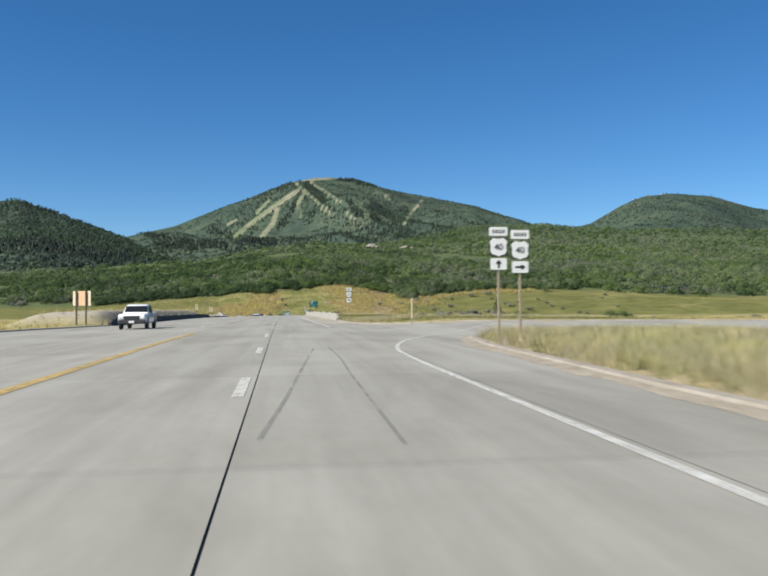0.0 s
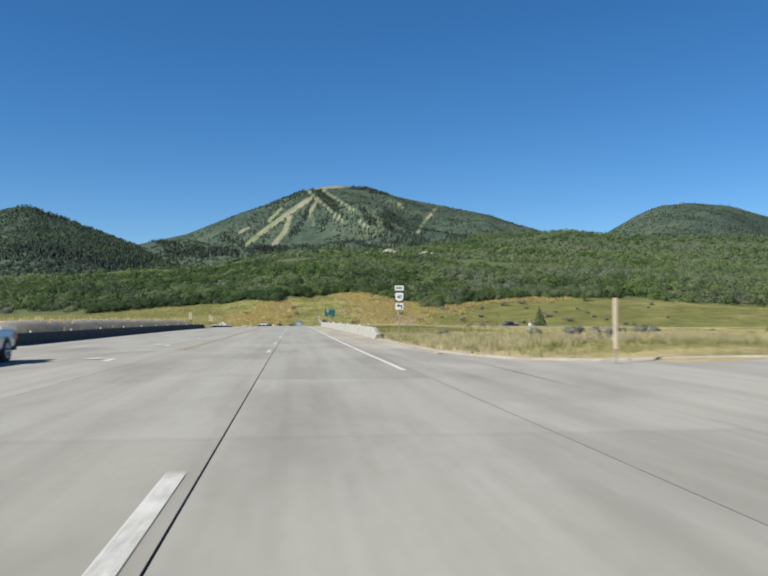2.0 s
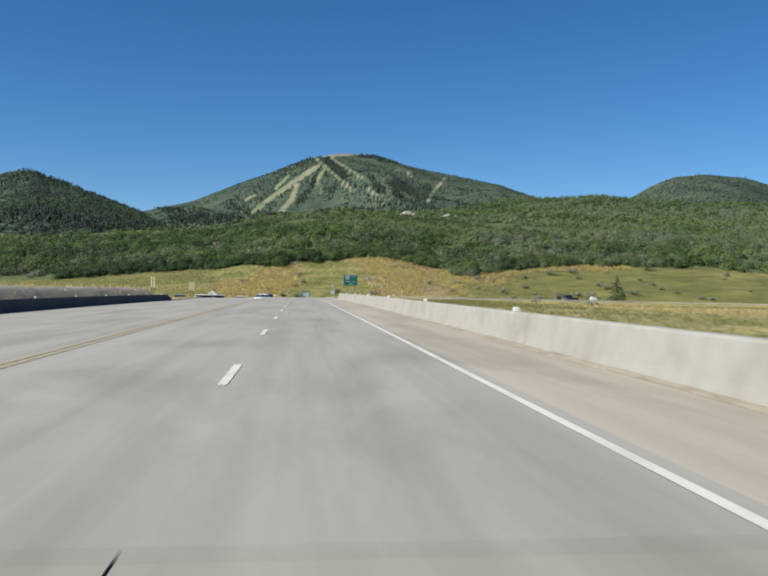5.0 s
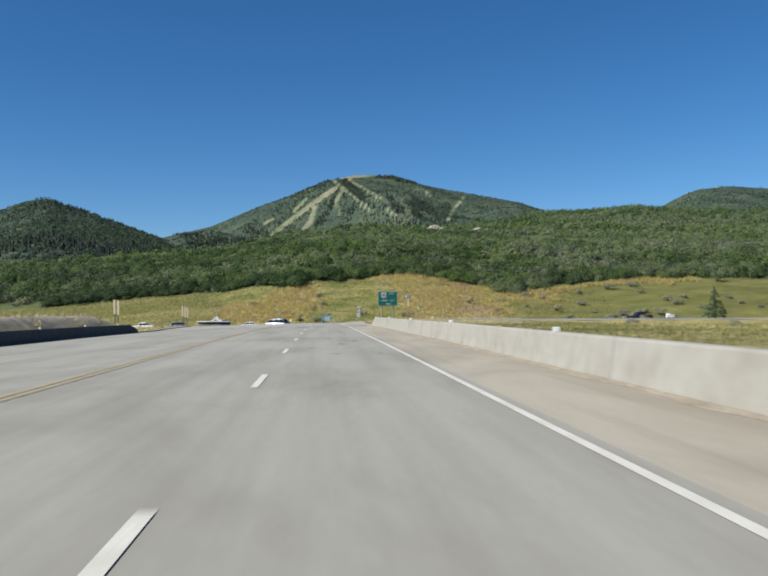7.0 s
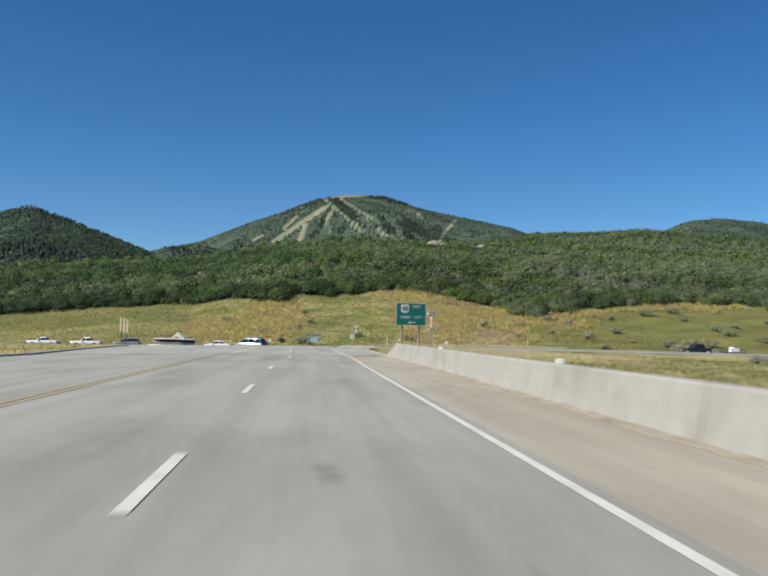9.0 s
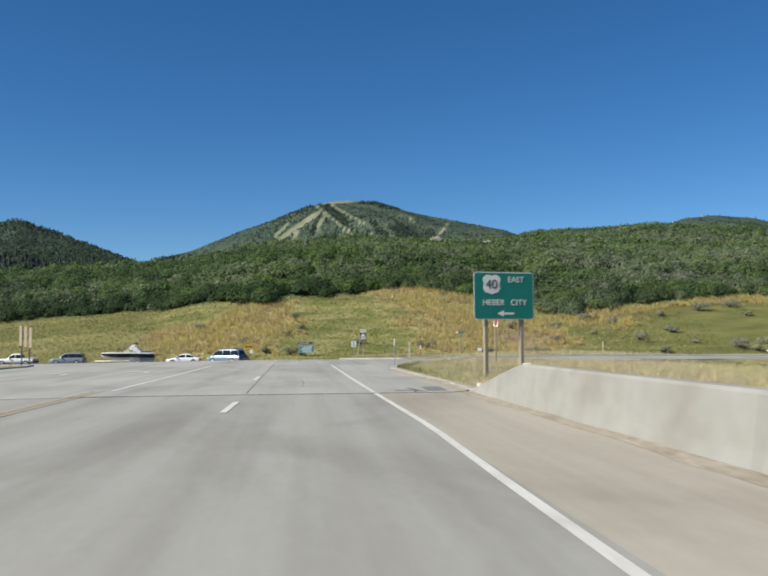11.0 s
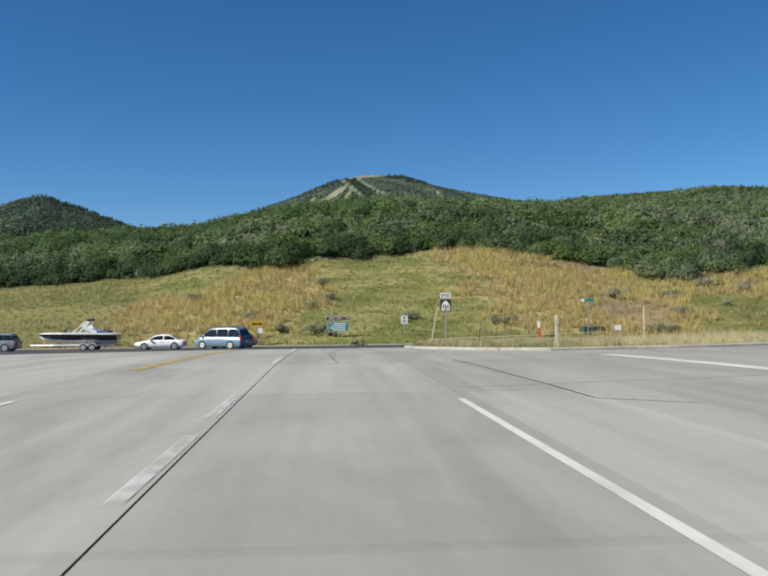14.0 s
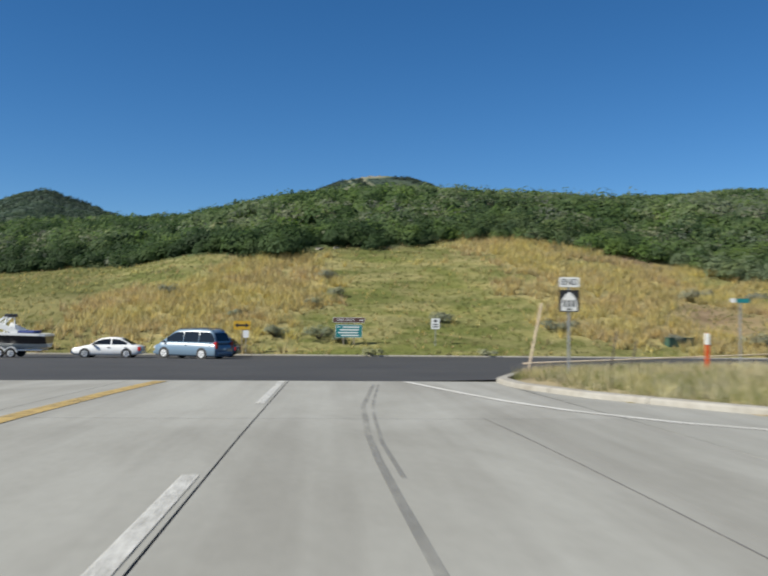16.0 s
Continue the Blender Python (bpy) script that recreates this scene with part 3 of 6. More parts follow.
def ground_sheet():
    t = np.tan(np.radians(np.arange(-33, 36.01, 0.23)))
    out = np.geomspace(0.03, 7.5, 26)
    t = np.r_[t[0] - out[::-1], t, t[-1] + out]
    ys = np.r_[np.linspace(-900, -60, 12), np.arange(-50, 224, 3.5), np.arange(224, 266, 1.2), np.arange(267, 300, 3.3), np.arange(300, 420, 1.0), np.arange(420, 860, 6.5), np.geomspace(870, 4150, 130), np.linspace(4180, 4700, 8)]
    T, Y = np.meshgrid(t, ys)
    X = T * np.maximum(Y + 60, 130)
    D = paved_distance(X.ravel(), Y.ravel()).reshape(X.shape)
    Z = ground_z(X, Y, D)
    nr, nc = X.shape
    i = np.arange(nr * nc).reshape(nr, nc)
    f = np.stack([i[:-1, :-1], i[:-1, 1:], i[1:, 1:], i[1:, :-1]], -1).reshape(-1, 4)
    ob = mesh_object("ground", np.stack([X, Y, Z], -1).reshape(-1, 3), f, terrain_material(), True)
    az = np.degrees(np.arctan2(X, Y - 34))
    el = np.degrees(np.arctan2(Z - 1.4, np.hypot(X, Y - 34)))
    run = np.zeros(X.shape)
    far = (Y > 1800)
    for k, line in enumerate(RUNS):
        best = np.full(X.shape, 9.0)
        for (a0, e0), (a1, e1) in zip(line, line[1:]):
            dx, dy = a1 - a0, e1 - e0
            s = np.clip(((az - a0) * dx + (el - e0) * dy) / (dx * dx + dy * dy), 0, 1)
            best = np.minimum(best, np.hypot(az - a0 - s * dx, el - e0 - s * dy))
        w = (0.10, 0.18, 0.13, 0.17, 0.09, 0.10, 0.12, 0.09, 0.11, 0.13, 0.09)[k]
        run = np.maximum(run, np.exp(-(best / w) ** 2))
    run = np.where(far, run, 0)
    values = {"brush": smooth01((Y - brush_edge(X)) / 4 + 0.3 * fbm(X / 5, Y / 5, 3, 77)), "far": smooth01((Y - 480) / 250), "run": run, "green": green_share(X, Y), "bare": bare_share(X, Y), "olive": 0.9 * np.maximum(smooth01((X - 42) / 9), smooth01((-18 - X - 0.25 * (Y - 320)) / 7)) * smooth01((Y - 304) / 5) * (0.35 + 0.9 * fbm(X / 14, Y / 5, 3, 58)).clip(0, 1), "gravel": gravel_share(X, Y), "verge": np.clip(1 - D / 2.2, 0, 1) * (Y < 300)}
    for name, v in values.items():
        a = ob.data.attributes.new(name, "FLOAT", "POINT")
        a.data.foreach_set("value", v.astype(np.float32).ravel())
    return tagged(ob, "dry grass meadow rising to brush hills and a wooded mountain", "ground", kind="structure")


ground_sheet()


# ---- paving ----
def strip_mesh(name, A, B, material, nu, nv, lift=0.0, thick=0.0):
    """Paving between two edge lines, laid on the road's surface."""
    a, b = resample(A, nu), resample(B, nu)
    s = np.linspace(0, 1, nv)[None, :, None]
    p = a[:, None, :] * (1 - s) + b[:, None, :] * s
    z = surf_z(p[..., 0], p[..., 1]) + lift
    v = np.concatenate([p, z[..., None]], -1).reshape(-1, 3)
    i = np.arange(nu * nv).reshape(nu, nv)
    f = np.stack([i[:-1, :-1], i[1:, :-1], i[1:, 1:], i[:-1, 1:]], -1).reshape(-1, 4)
    if thick:
        v = np.r_[v, v - (0, 0, thick)]
        rim = np.r_[i[0, :], i[1:, -1], i[-1, -2::-1], i[-2:0:-1, 0]]
        nxt = np.roll(rim, -1)
        f = np.r_[f, np.stack([rim, nxt, nxt + nu * nv, rim + nu * nv], -1)]
    ob = mesh_object(name, v, f, material)
    bm = bmesh.new()
    bm.from_mesh(ob.data)
    bmesh.ops.recalc_face_normals(bm, faces=bm.faces)
    up = sum(1 for fc in list(bm.faces)[:50] if fc.normal.z > 0)
    if up < 25:
        bmesh.ops.reverse_faces(bm, faces=bm.faces)
    bm.to_mesh(ob.data)
    bm.free()
    return ob


tagged(strip_mesh("pavement_base", [(-16.4, -120), (-16.4, 261.5)], [(4.9, -120), (4.9, 261.5)], M_SEAL, 190, 6, -0.012), "dark sealant in the joints of the concrete road", "road joint", kind="structure")
road = thing("road", Matrix(), "pale concrete highway laid in slabs with sealed joints", "road", kind="structure")
LANES = [(-16.4, -8.9), (-8.9, -4.95), (-4.95, -1.06), (-1.06, 2.62), (2.62, 4.9)]


def shifted(x, y):
    """The middle joint runs slightly askew beyond the bridge."""
    return x + float(np.interp(y, [203, 212, 240], [0.26, 0.18, 0.0])) if abs(x + 1.06) < 0.01 and y > 200 else x


def slab(x0, x1, y0, y1, material, gap=0.012):
    g1, g2 = ({-1.06: 0.011, 2.62: 0.0015}.get(v, 0.006) for v in (x0, x1))
    a0, a1 = (shifted(x0, y) + g1 for y in (y0, y1))
    b0, b1 = (shifted(x1, y) - g2 for y in (y0, y1))
    ob = strip_mesh("slab", [(a0, y0 + gap), (a1, y1 - gap)], [(b0, y0 + gap), (b1, y1 - gap)], material, 5, 3, 0.0, 0.05)
    ob.parent = road


for x0, x1 in LANES:
    for k in range(12):
        slab(x0, x1, -20 + 9 * k, -11 + 9 * k, M_SHOULDER if x0 > 2 and k > 9 else M_CONC)
    for k in range(6):
        slab(x0, min(x1, 4.6) if x1 > 4 else x1, 203.6 + 9.65 * k, 213.25 + 9.65 * k, M_CONC_FAR)
tagged(strip_mesh("gutter_apron", [(4.605, 203.7), (4.605, 222)], [(4.95, 203.7), (5.22, 209), (4.97, 216), (4.9, 222)], M_SHOULDER, 20, 3, 0.0, 0.05), "pale sandy gutter apron by the kerb", "gutter", kind="structure")
deck = strip_mesh("deck", [(-16.4, 88.02), (-16.4, 203.31)], [(2.6, 88.02), (2.6, 203.31)], M_DECK, 60, 10, 0.0, 0.05)
tagged(deck, "pale worn concrete bridge deck", "bridge deck", kind="structure")
tagged(strip_mesh("gutter", [(2.604, 88.02), (2.604, 203.31)], [(4.9, 88.02), (4.9, 203.31)], M_SHOULDER, 60, 3, 0.0, 0.05), "sandy concrete gutter along the parapet", "gutter", kind="structure")
tagged(strip_mesh("expansion_joint", [(-16.4, 203.34), (-16.4, 203.58)], [(4.6, 203.34), (4.6, 203.58)], M_JOINT, 2, 8, 0.008, 0.03), "pale expansion joint across the end of the bridge deck", "expansion joint", kind="structure")
tagged(strip_mesh("joint_gap", [(-16.4, 203.25), (-16.4, 203.33)], [(4.6, 203.25), (4.6, 203.33)], M_SEAL, 2, 8, 0.010, 0.02), "dark gap beside the pale expansion joint", "expansion joint", kind="structure")
tagged(strip_mesh("road_start", [(-16.4, -120), (-16.4, -20.02)], [(4.9, -120), (4.9, -20.02)], M_CONC, 30, 6), "pale concrete road behind the first slabs", "road", kind="structure")
for nm, (A, B), lab in (("ramp_road", RAMP_A, "concrete ramp road curving away from the highway"), ("ramp_road", RAMP_B, "concrete ramp road joining the crossing"), ("side_road", SIDE_L, "wide concrete mouth of the side road"), ("side_apron", APRON, "pale concrete apron beside the opposite lanes")):
    tagged(strip_mesh(nm, A, B, M_CONC_FAR if A[0][1] > 150 else M_CONC, 120, 24, 0.002, 0.04), lab, "road", kind="structure")
tagged(strip_mesh("cross_road", CROSS[0], CROSS[1], M_ASPHALT, 260, 30, 0.0), "dark asphalt road crossing beyond the concrete", "road", kind="structure")


def kerb(name, pts, label, h=0.11, w=0.30, side=1, material=M_KERB, piece=3.0):
    """A kerb of cast lengths along a line, each length a piece with its own edges."""
    total = sum(math.dist(p, q) for p, q in zip(pts, pts[1:]))
    count = max(2, int(total / piece))
    line = resample(pts, count * 4 + 1)
    ob = thing(name, Matrix(), label, "kerb", kind="structure")
    for k in range(count):
        seg = line[k * 4:k * 4 + 5].copy()
        d0, d1 = seg[1] - seg[0], seg[-1] - seg[-2]
        seg[0] += d0 / np.hypot(*d0) * 0.012
        seg[-1] -= d1 / np.hypot(*d1) * 0.012
        t = np.gradient(seg, axis=0)
        t /= np.hypot(t[:, 0], t[:, 1])[:, None]
        nrm = np.stack([t[:, 1], -t[:, 0]], 1) * side
        prof = [(0.0, -0.12), (0.02, h - 0.03), (0.06, h), (w, h + 0.005), (w, -0.12)]
        v = []
        for j in range(5):
            z = float(surf_z(seg[j, 0], seg[j, 1]))
            for o, hz_ in prof:
                q = seg[j] + nrm[j] * o
                v.append((q[0], q[1], z + hz_))
        f = [(j * 5 + i, (j + 1) * 5 + i, (j + 1) * 5 + i + 1, j * 5 + i + 1) for j in range(4) for i in range(4)]
        bm = bmesh.new()
        vs = [bm.verts.new(p) for p in v]
        for q in f:
            bm.faces.new([vs[i] for i in q])
        bm.faces.new(vs[0:5])
        bm.faces.new(vs[20:25][::-1])
        bmesh.ops.recalc_face_normals(bm, faces=bm.faces)
        part("kerb_stone", bm, material, ob)
    return ob


kerb("kerb_1", [(4.9, -20), (4.92, 12), (5.5, 26), (6.3, 32), (8, 35.5), (12, 37), (22, 35), (45, 27)], "worn sandy concrete kerb rounding into the ramp", side=1, h=0.08, material=M_KERB_OLD)
kerb("kerb_2", [(45, 39), (20, 48.5), (12.4, 52.0), (7.6, 55.2), (6.1, 57.6), (5.35, 61.5), (5.0, 66), (4.85, 72), (4.85, 80), (4.92, 88)], "worn sandy kerb along dry grass before the parapet", side=1, h=0.07, w=0.24, material=M_KERB_OLD)
kerb("kerb_3", [(5.0, 203.3), (5.2, 209), (4.95, 216), (4.9, 223), (5.3, 226.5), (7, 231), (12, 236), (30, 240), (70, 244)], "worn concrete kerb beside the grass verge", side=1, h=0.07, w=0.34)
kerb("kerb_4", [(70, 256.5), (30, 252.5), (14.7, 250.5), (8.6, 250.5), (6.4, 252.6), (4.8, 256), (4.05, 259), (4.1, 261.4), (5.5, 266), (9.5, 271), (20, 277)], "pale chipped kerb round the grassy traffic island", side=1)
kerb("kerb_5", [(-60, 257), (-26, 255), (-20, 251), (-18.6, 244), (-18.2, 230), (-17.5, 218), (-16.5, 207), (-16.0, 203), (-16.4, 197.5)], "concrete kerb round a sandy corner", side=1)
kerb("kerb_6", [(-16.6, 84), (-19, 73), (-21, 60), (-23, 40), (-24, 0)], "low concrete kerb shaded on its road side", side=1)
kerb("kerb_7", [(-60, 304.6), (-13, 305.6), (9, 305.6), (60, 304.6)], "low pale kerb at the foot of the grass bank", side=-1, h=0.1, w=0.2)


# ---- parapets ----
def parapet(name, x, y0, y1, face, label, tops, piece=13.9, material=None):
    """A bridge parapet: lengths with a sloped foot, a rounded top and a tapering first length."""
    ob = thing(name, Matrix(), label, "barrier", kind="structure")
    n = int((y1 - y0) / piece)
    ys = np.linspace(y0, y1, n + 1)
    for k in range(n):
        bm = bmesh.new()
        rings = []
        for j in range(15):
            y = ys[k] + 0.012 + (ys[k + 1] - ys[k] - 0.024) * j / 14
            h = float(tops(y))
            z = float(surf_z(x, y))
            prof = [(0.0, -0.2), (0.0, 0.03), (0.035, 0.2 * h / 0.74), (0.11, h - 0.04), (0.15, h), (0.36, h), (0.40, h - 0.04), (0.44, -0.4)]
            rings.append([bm.verts.new((x + face * o, y, z + hh)) for o, hh in prof])
        for a, b in zip(rings, rings[1:]):
            for i in range(len(a) - 1):
                bm.faces.new((a[i], b[i], b[i + 1], a[i + 1]))
        bm.faces.new(rings[0])
        bm.faces.new(rings[-1][::-1])
        bmesh.ops.recalc_face_normals(bm, faces=bm.faces)
        part("parapet_length", bm, material or M_BARRIER, ob)
    return ob


pale = parapet("parapet_1", 4.9, 89, 203.2, 1, "pale concrete bridge parapet with a sloped foot and tapering ends", lerp([(89, 0.3), (92, 0.74), (180, 0.76), (198.3, 0.84), (203.2, 0.10)]))
for k in range(7):
    y = 104.9 + 15.55 * k
    bm = bmesh.new()
    box(bm, 5.14, y, float(surf_z(4.9, y)) + 0.80, 0.15, 0.06, 0.11, 0.012)
    box(bm, 5.14, y + 0.02, float(surf_z(4.9, y)) + 0.75, 0.05, 0.05, 0.06)
    part("reflector", bm, M_SWHITE, pale, "small white reflector")
bm = bmesh.new()
box(bm, 5.12, 202.85, float(surf_z(4.9, 202.85)) + 0.20, 0.09, 0.08, 0.09, 0.01)
part("reflector", bm, M_SWHITE, pale, "white block at the end of the parapet")
dark = parapet("parapet_2", -16.4, 84, 197, -1, "concrete bridge parapet with white reflectors, shade put in its dark colour", lerp([(84, 0.3), (87, 0.74), (194, 0.74), (197, 0.3)]), material=M_SHADEWALL)
for k in range(11):
    y = 90 + 10 * k
    bm = bmesh.new()
    box(bm, -16.66, y, float(surf_z(-16.4, y)) + 0.79, 0.1, 0.12, 0.12, 0.015)
    part("reflector", bm, M_SWHITE, dark, "small white reflector")


# ---- road markings ----
def stripe(name, pts, w, material, label, lift=0.008, n=None):
    total = sum(math.dist(p, q) for p, q in zip(pts, pts[1:]))
    m = n or max(2, int(total / 2) + 1)
    p = resample(pts, m)
    t = np.gradient(p, axis=0)
    t /= np.hypot(t[:, 0], t[:, 1])[:, None]
    nr = np.stack([-t[:, 1], t[:, 0]], 1) * w / 2
    ob = strip_mesh(name, [tuple(q) for q in p + nr], [tuple(q) for q in p - nr], material, m, 2, lift)
    return tagged(ob, label, "road marking", kind="structure")


for y, ln in ((0.3, 3.2), (12.4, 3.2), (23.4, 3.3), (66.7, 3.3), (79.0, 3.0)):
    tagged(stripe("lane_dash", [(-1.25, y), (-1.25, y + ln)], 0.17, M_HALF, "worn white lane dash painted beside the joint"), group="lane dashes")
for k in range(-2, 6):
    y = 119.7 + 12.19 * k
    tagged(stripe("lane_dash", [(-1.21, y), (-1.21, y + 3.05)], 0.13, M_WHITE, "white lane dash painted on the bridge deck"), group="lane dashes")
for y, ln, mt in ((212.0, 3.4, M_WHITE), (224.2, 3.4, M_FAINT), (229.2, 3.4, M_FAINT), (242.6, 4.5, M_HALF), (254.3, 6.8, M_HALF)):
    dx = shifted(-1.06, y) - 0.14
    tagged(stripe("lane_dash", [(dx, y), (dx, y + ln)], 0.15, mt, "worn white lane dash painted beside the joint"), group="lane dashes")
tagged(stripe("lane_dash", [(-1.27, 36.2), (-1.27, 40.9)], 0.17, M_HALF, "worn white lane dash painted beside the joint"), group="lane dashes")
tagged(stripe("lane_dash", [(-0.85, 197.6), (-0.82, 200.6)], 0.13, M_WHITE, "white lane dash painted on the bridge deck"), group="lane dashes")
stripe("edge_line", [(2.45, -20), (2.45, 18), (2.5, 21), (2.6, 24)], 0.13, M_HALF, "white edge line beside the gutter")
stripe("edge_line", [(2.6, 24.02), (2.95, 27), (3.5, 29.7), (4.3, 32.6), (5.8, 36.8), (7.8, 41), (9.6, 44.4), (12.5, 48.2), (20, 51)], 0.13, M_HALF, "white edge line sweeping into the ramp")
stripe("edge_line", [(2.40, 54.5), (2.34, 63), (2.34, 74), (2.35, 90), (2.40, 182), (2.50, 190), (2.58, 194), (2.55, 197), (2.50, 203), (2.43, 214), (2.34, 231.2)], 0.115, M_WHITE, "white edge line along the bridge")
stripe("edge_line", [(1.85, 261.0), (2.6, 257.2), (3.3, 254.2), (4.0, 252.6), (4.8, 251.3), (6.2, 249.8), (7.6, 248.8), (9.5, 247.6)], 0.17, M_WHITE, "thin white edge line curving round the island")
stripe("yellow_line", [(-4.86, -20), (-4.86, 30), (-4.9, 44)], 0.26, M_YELLOW, "faded yellow centre line on concrete")
for dx in (-0.11, 0.11):
    stripe("yellow_line", [(-4.9 + dx, 70), (-5.0 + dx, 110), (-5.0 + dx, 206)], 0.15, M_YELLOW_WORN, "one of two faded yellow centre lines")
stripe("yellow_line", [(-4.4, 240), (-4.4, 252), (-4.3, 257), (-4.1, 260.9)], 0.34, M_YELLOW, "yellow line at the mouth of the crossing")
stripe("yellow_line", [(2.7, 233.3), (4.4, 233.8), (9, 235)], 0.1, M_YELLOW_WORN, "faint yellow line across the ramp mouth")
stripe("turn_lane_line", [(-4.65, 206), (-4.6, 216), (-4.5, 232)], 0.14, M_WHITE, "white line beside the turning lane")
stripe("stop_line", [(10.5, 232.9), (10.0, 238), (9.4, 246)], 0.6, M_WHITE, "broad white stop line across the ramp mouth")


def turn_arrow(x, y):
    """A painted left-turn arrow: a shaft, a bend and a head."""
    bm = bmesh.new()
    z = float(surf_z(x, y)) + 0.008
    for pts in ([(-0.1, 0), (0.1, 0), (0.1, 1.5), (-0.1, 1.7)], [(-0.1, 1.7), (0.1, 1.5), (-0.5, 1.9), (-0.5, 2.15)], [(-0.5, 1.55), (-0.5, 2.5), (-1.15, 2.05)]):
        bm.faces.new([bm.verts.new((x + a, y + b, z)) for a, b in pts])
    bmesh.ops.recalc_face_normals(bm, faces=bm.faces)
    if list(bm.faces)[0].normal.z < 0:
        bmesh.ops.reverse_faces(bm, faces=bm.faces)
    tagged(part("turn_arrow", bm, M_WHITE), "white left turn arrow painted on concrete", "road marking", group="turn arrows", kind="structure")


for x, y in ((-6.1, 61), (-6.6, 77.5), (-7.0, 96), (-6.6, 222), (-10.4, 222)):
    turn_arrow(x, y)
TRACKS = [([(0.78, 26.5), (0.78, 20.8), (0.65, 16.5), (0.5, 8)], 0.05), ([(0.98, 260), (0.52, 254), (0.41, 249.5), (0.46, 247), (0.62, 242)], 0.08), ([(1.1, 260), (0.66, 254), (0.54, 249.5), (0.6, 247)], 0.05),
          ([(0.31, 25.8), (-0.08, 20), (-0.40, 15), (-0.59, 11.8), (-0.85, 8.5)], 0.06)]
stripe("joint_line", [(4.0, 243.6), (4.10, 241), (4.18, 237.2), (4.31, 233.5), (4.33, 231)], 0.035, M_SEAL, "dark sealed joint at the ramp mouth", 0.007)
stripe("joint_line", [(4.34, 230.95), (4.8, 230.5), (5.5, 230.0)], 0.03, M_SEAL, "dark sealed joint at the ramp mouth", 0.007)
for pts in ([(2.62, -20), (2.62, 87.9)], [(2.45, 231.6), (2.48, 242), (2.36, 247), (2.15, 252)]):
    stripe("joint_line", pts, 0.016, M_PATCH, "thin dark joint between two slabs", 0.004)
for pts, w in TRACKS:
    stripe("tyre_mark", pts, w, M_TYRE, "dark tyre mark worn into the concrete", 0.005)
stripe("sealed_crack", [(3.60, 205.6), (3.70, 205.0), (3.74, 204.4), (3.82, 203.8)], 0.07, M_SEAL, "dark sealed crack near the gutter", 0.006)
stripe("hairline_crack", [(0.68, 212.2), (0.63, 211), (0.70, 209.6), (0.66, 208.6), (0.69, 207.9), (0.60, 206.8)], 0.02, M_TYRE, "faint crack wandering along the concrete", 0.005, n=24)


def sand_drift(line, width, label, seed):
    """Sand and fine gravel washed against a foot: a low wedge with a ragged edge towards the road."""
    n = int(math.dist(line[0], line[-1]) / 0.25)
    p = resample(line, n)
    wide = width * (0.35 + 1.1 * fbm(p[:, 1] / 1.7, p[:, 0] * 0 + 3.1, 4, seed))
    rows = []
    for share, h in ((0.0, 0.035), (0.35, 0.026), (0.75, 0.012), (1.0, 0.0)):
        x = p[:, 0] - wide * share
        rows.append(np.stack([x, p[:, 1], surf_z(x, p[:, 1]) + 0.003 + h * (0.6 + 0.8 * value_noise(p[:, 1] / 0.6, x / 0.2, seed + 5))], 1))
    v = np.stack(rows, 1).reshape(-1, 3)
    i = np.arange(n * 4).reshape(n, 4)
    f = np.stack([i[:-1, :-1], i[:-1, 1:], i[1:, 1:], i[1:, :-1]], -1).reshape(-1, 4)[:, ::-1]
    tagged(mesh_object("sand_drift", v, f, M_SAND, True), label, "sand", kind="stuff")


def soaked(name, stops):
    """A blot that thins out towards its rim."""
    m = worn(surface(name, stops, 6.0, rough=0.85), 0.50, 4.0)
    n, l = m.node_tree.nodes, m.node_tree.links
    rim = n.new("ShaderNodeAttribute")
    rim.attribute_name = "rim"
    thin = n.new("ShaderNodeMixShader")
    clear = n.new("ShaderNodeBsdfTransparent")
    was = n["Material Output"].inputs["Surface"].links[0].from_socket
    l.new(rim.outputs["Fac"], thin.inputs[0])
    l.new(was, thin.inputs[1])
    l.new(clear.outputs[0], thin.inputs[2])
    l.new(thin.outputs[0], n["Material Output"].inputs["Surface"])
    return m


M_BLOT = soaked("soaked_concrete", [(0.3, (0.175, 0.168, 0.15)), (0.7, (0.215, 0.205, 0.182))])
M_BLOT_EVEN = worn(surface("thin_grey_patch", [(0.3, (0.15, 0.147, 0.138)), (0.7, (0.20, 0.195, 0.18))], 6.0, rough=0.85), 0.52, 6.0)
M_SAND = surface("washed_sand", [(0.3, (0.138, 0.117, 0.090)), (0.5, (0.228, 0.200, 0.159)), (0.7, (0.312, 0.283, 0.231))], 14.0, rough=0.95, scale2=1.2,
                 stops2=[(0.3, (0.7, 0.66, 0.6)), (0.6, (1, 1, 1))], fac2=0.8, bumps=(50, 0.6, 0.01))
sand_drift([(4.915, 92), (4.915, 203)], 0.26, "brown sand washed along the foot of the parapet", 201)
sand_drift([(5.02, 203.7), (5.2, 209), (4.96, 216), (4.92, 222)], 0.2, "sand and fine gravel lying in the gutter", 211)
sand_drift([(4.93, -10), (4.95, 12), (5.5, 26), (6.3, 32)], 0.4, "sand and fine gravel lying in the gutter", 231)
sand_drift([(4.93, 64), (4.86, 72), (4.86, 80), (4.92, 88)], 0.2, "sand and fine gravel lying in the gutter", 221)


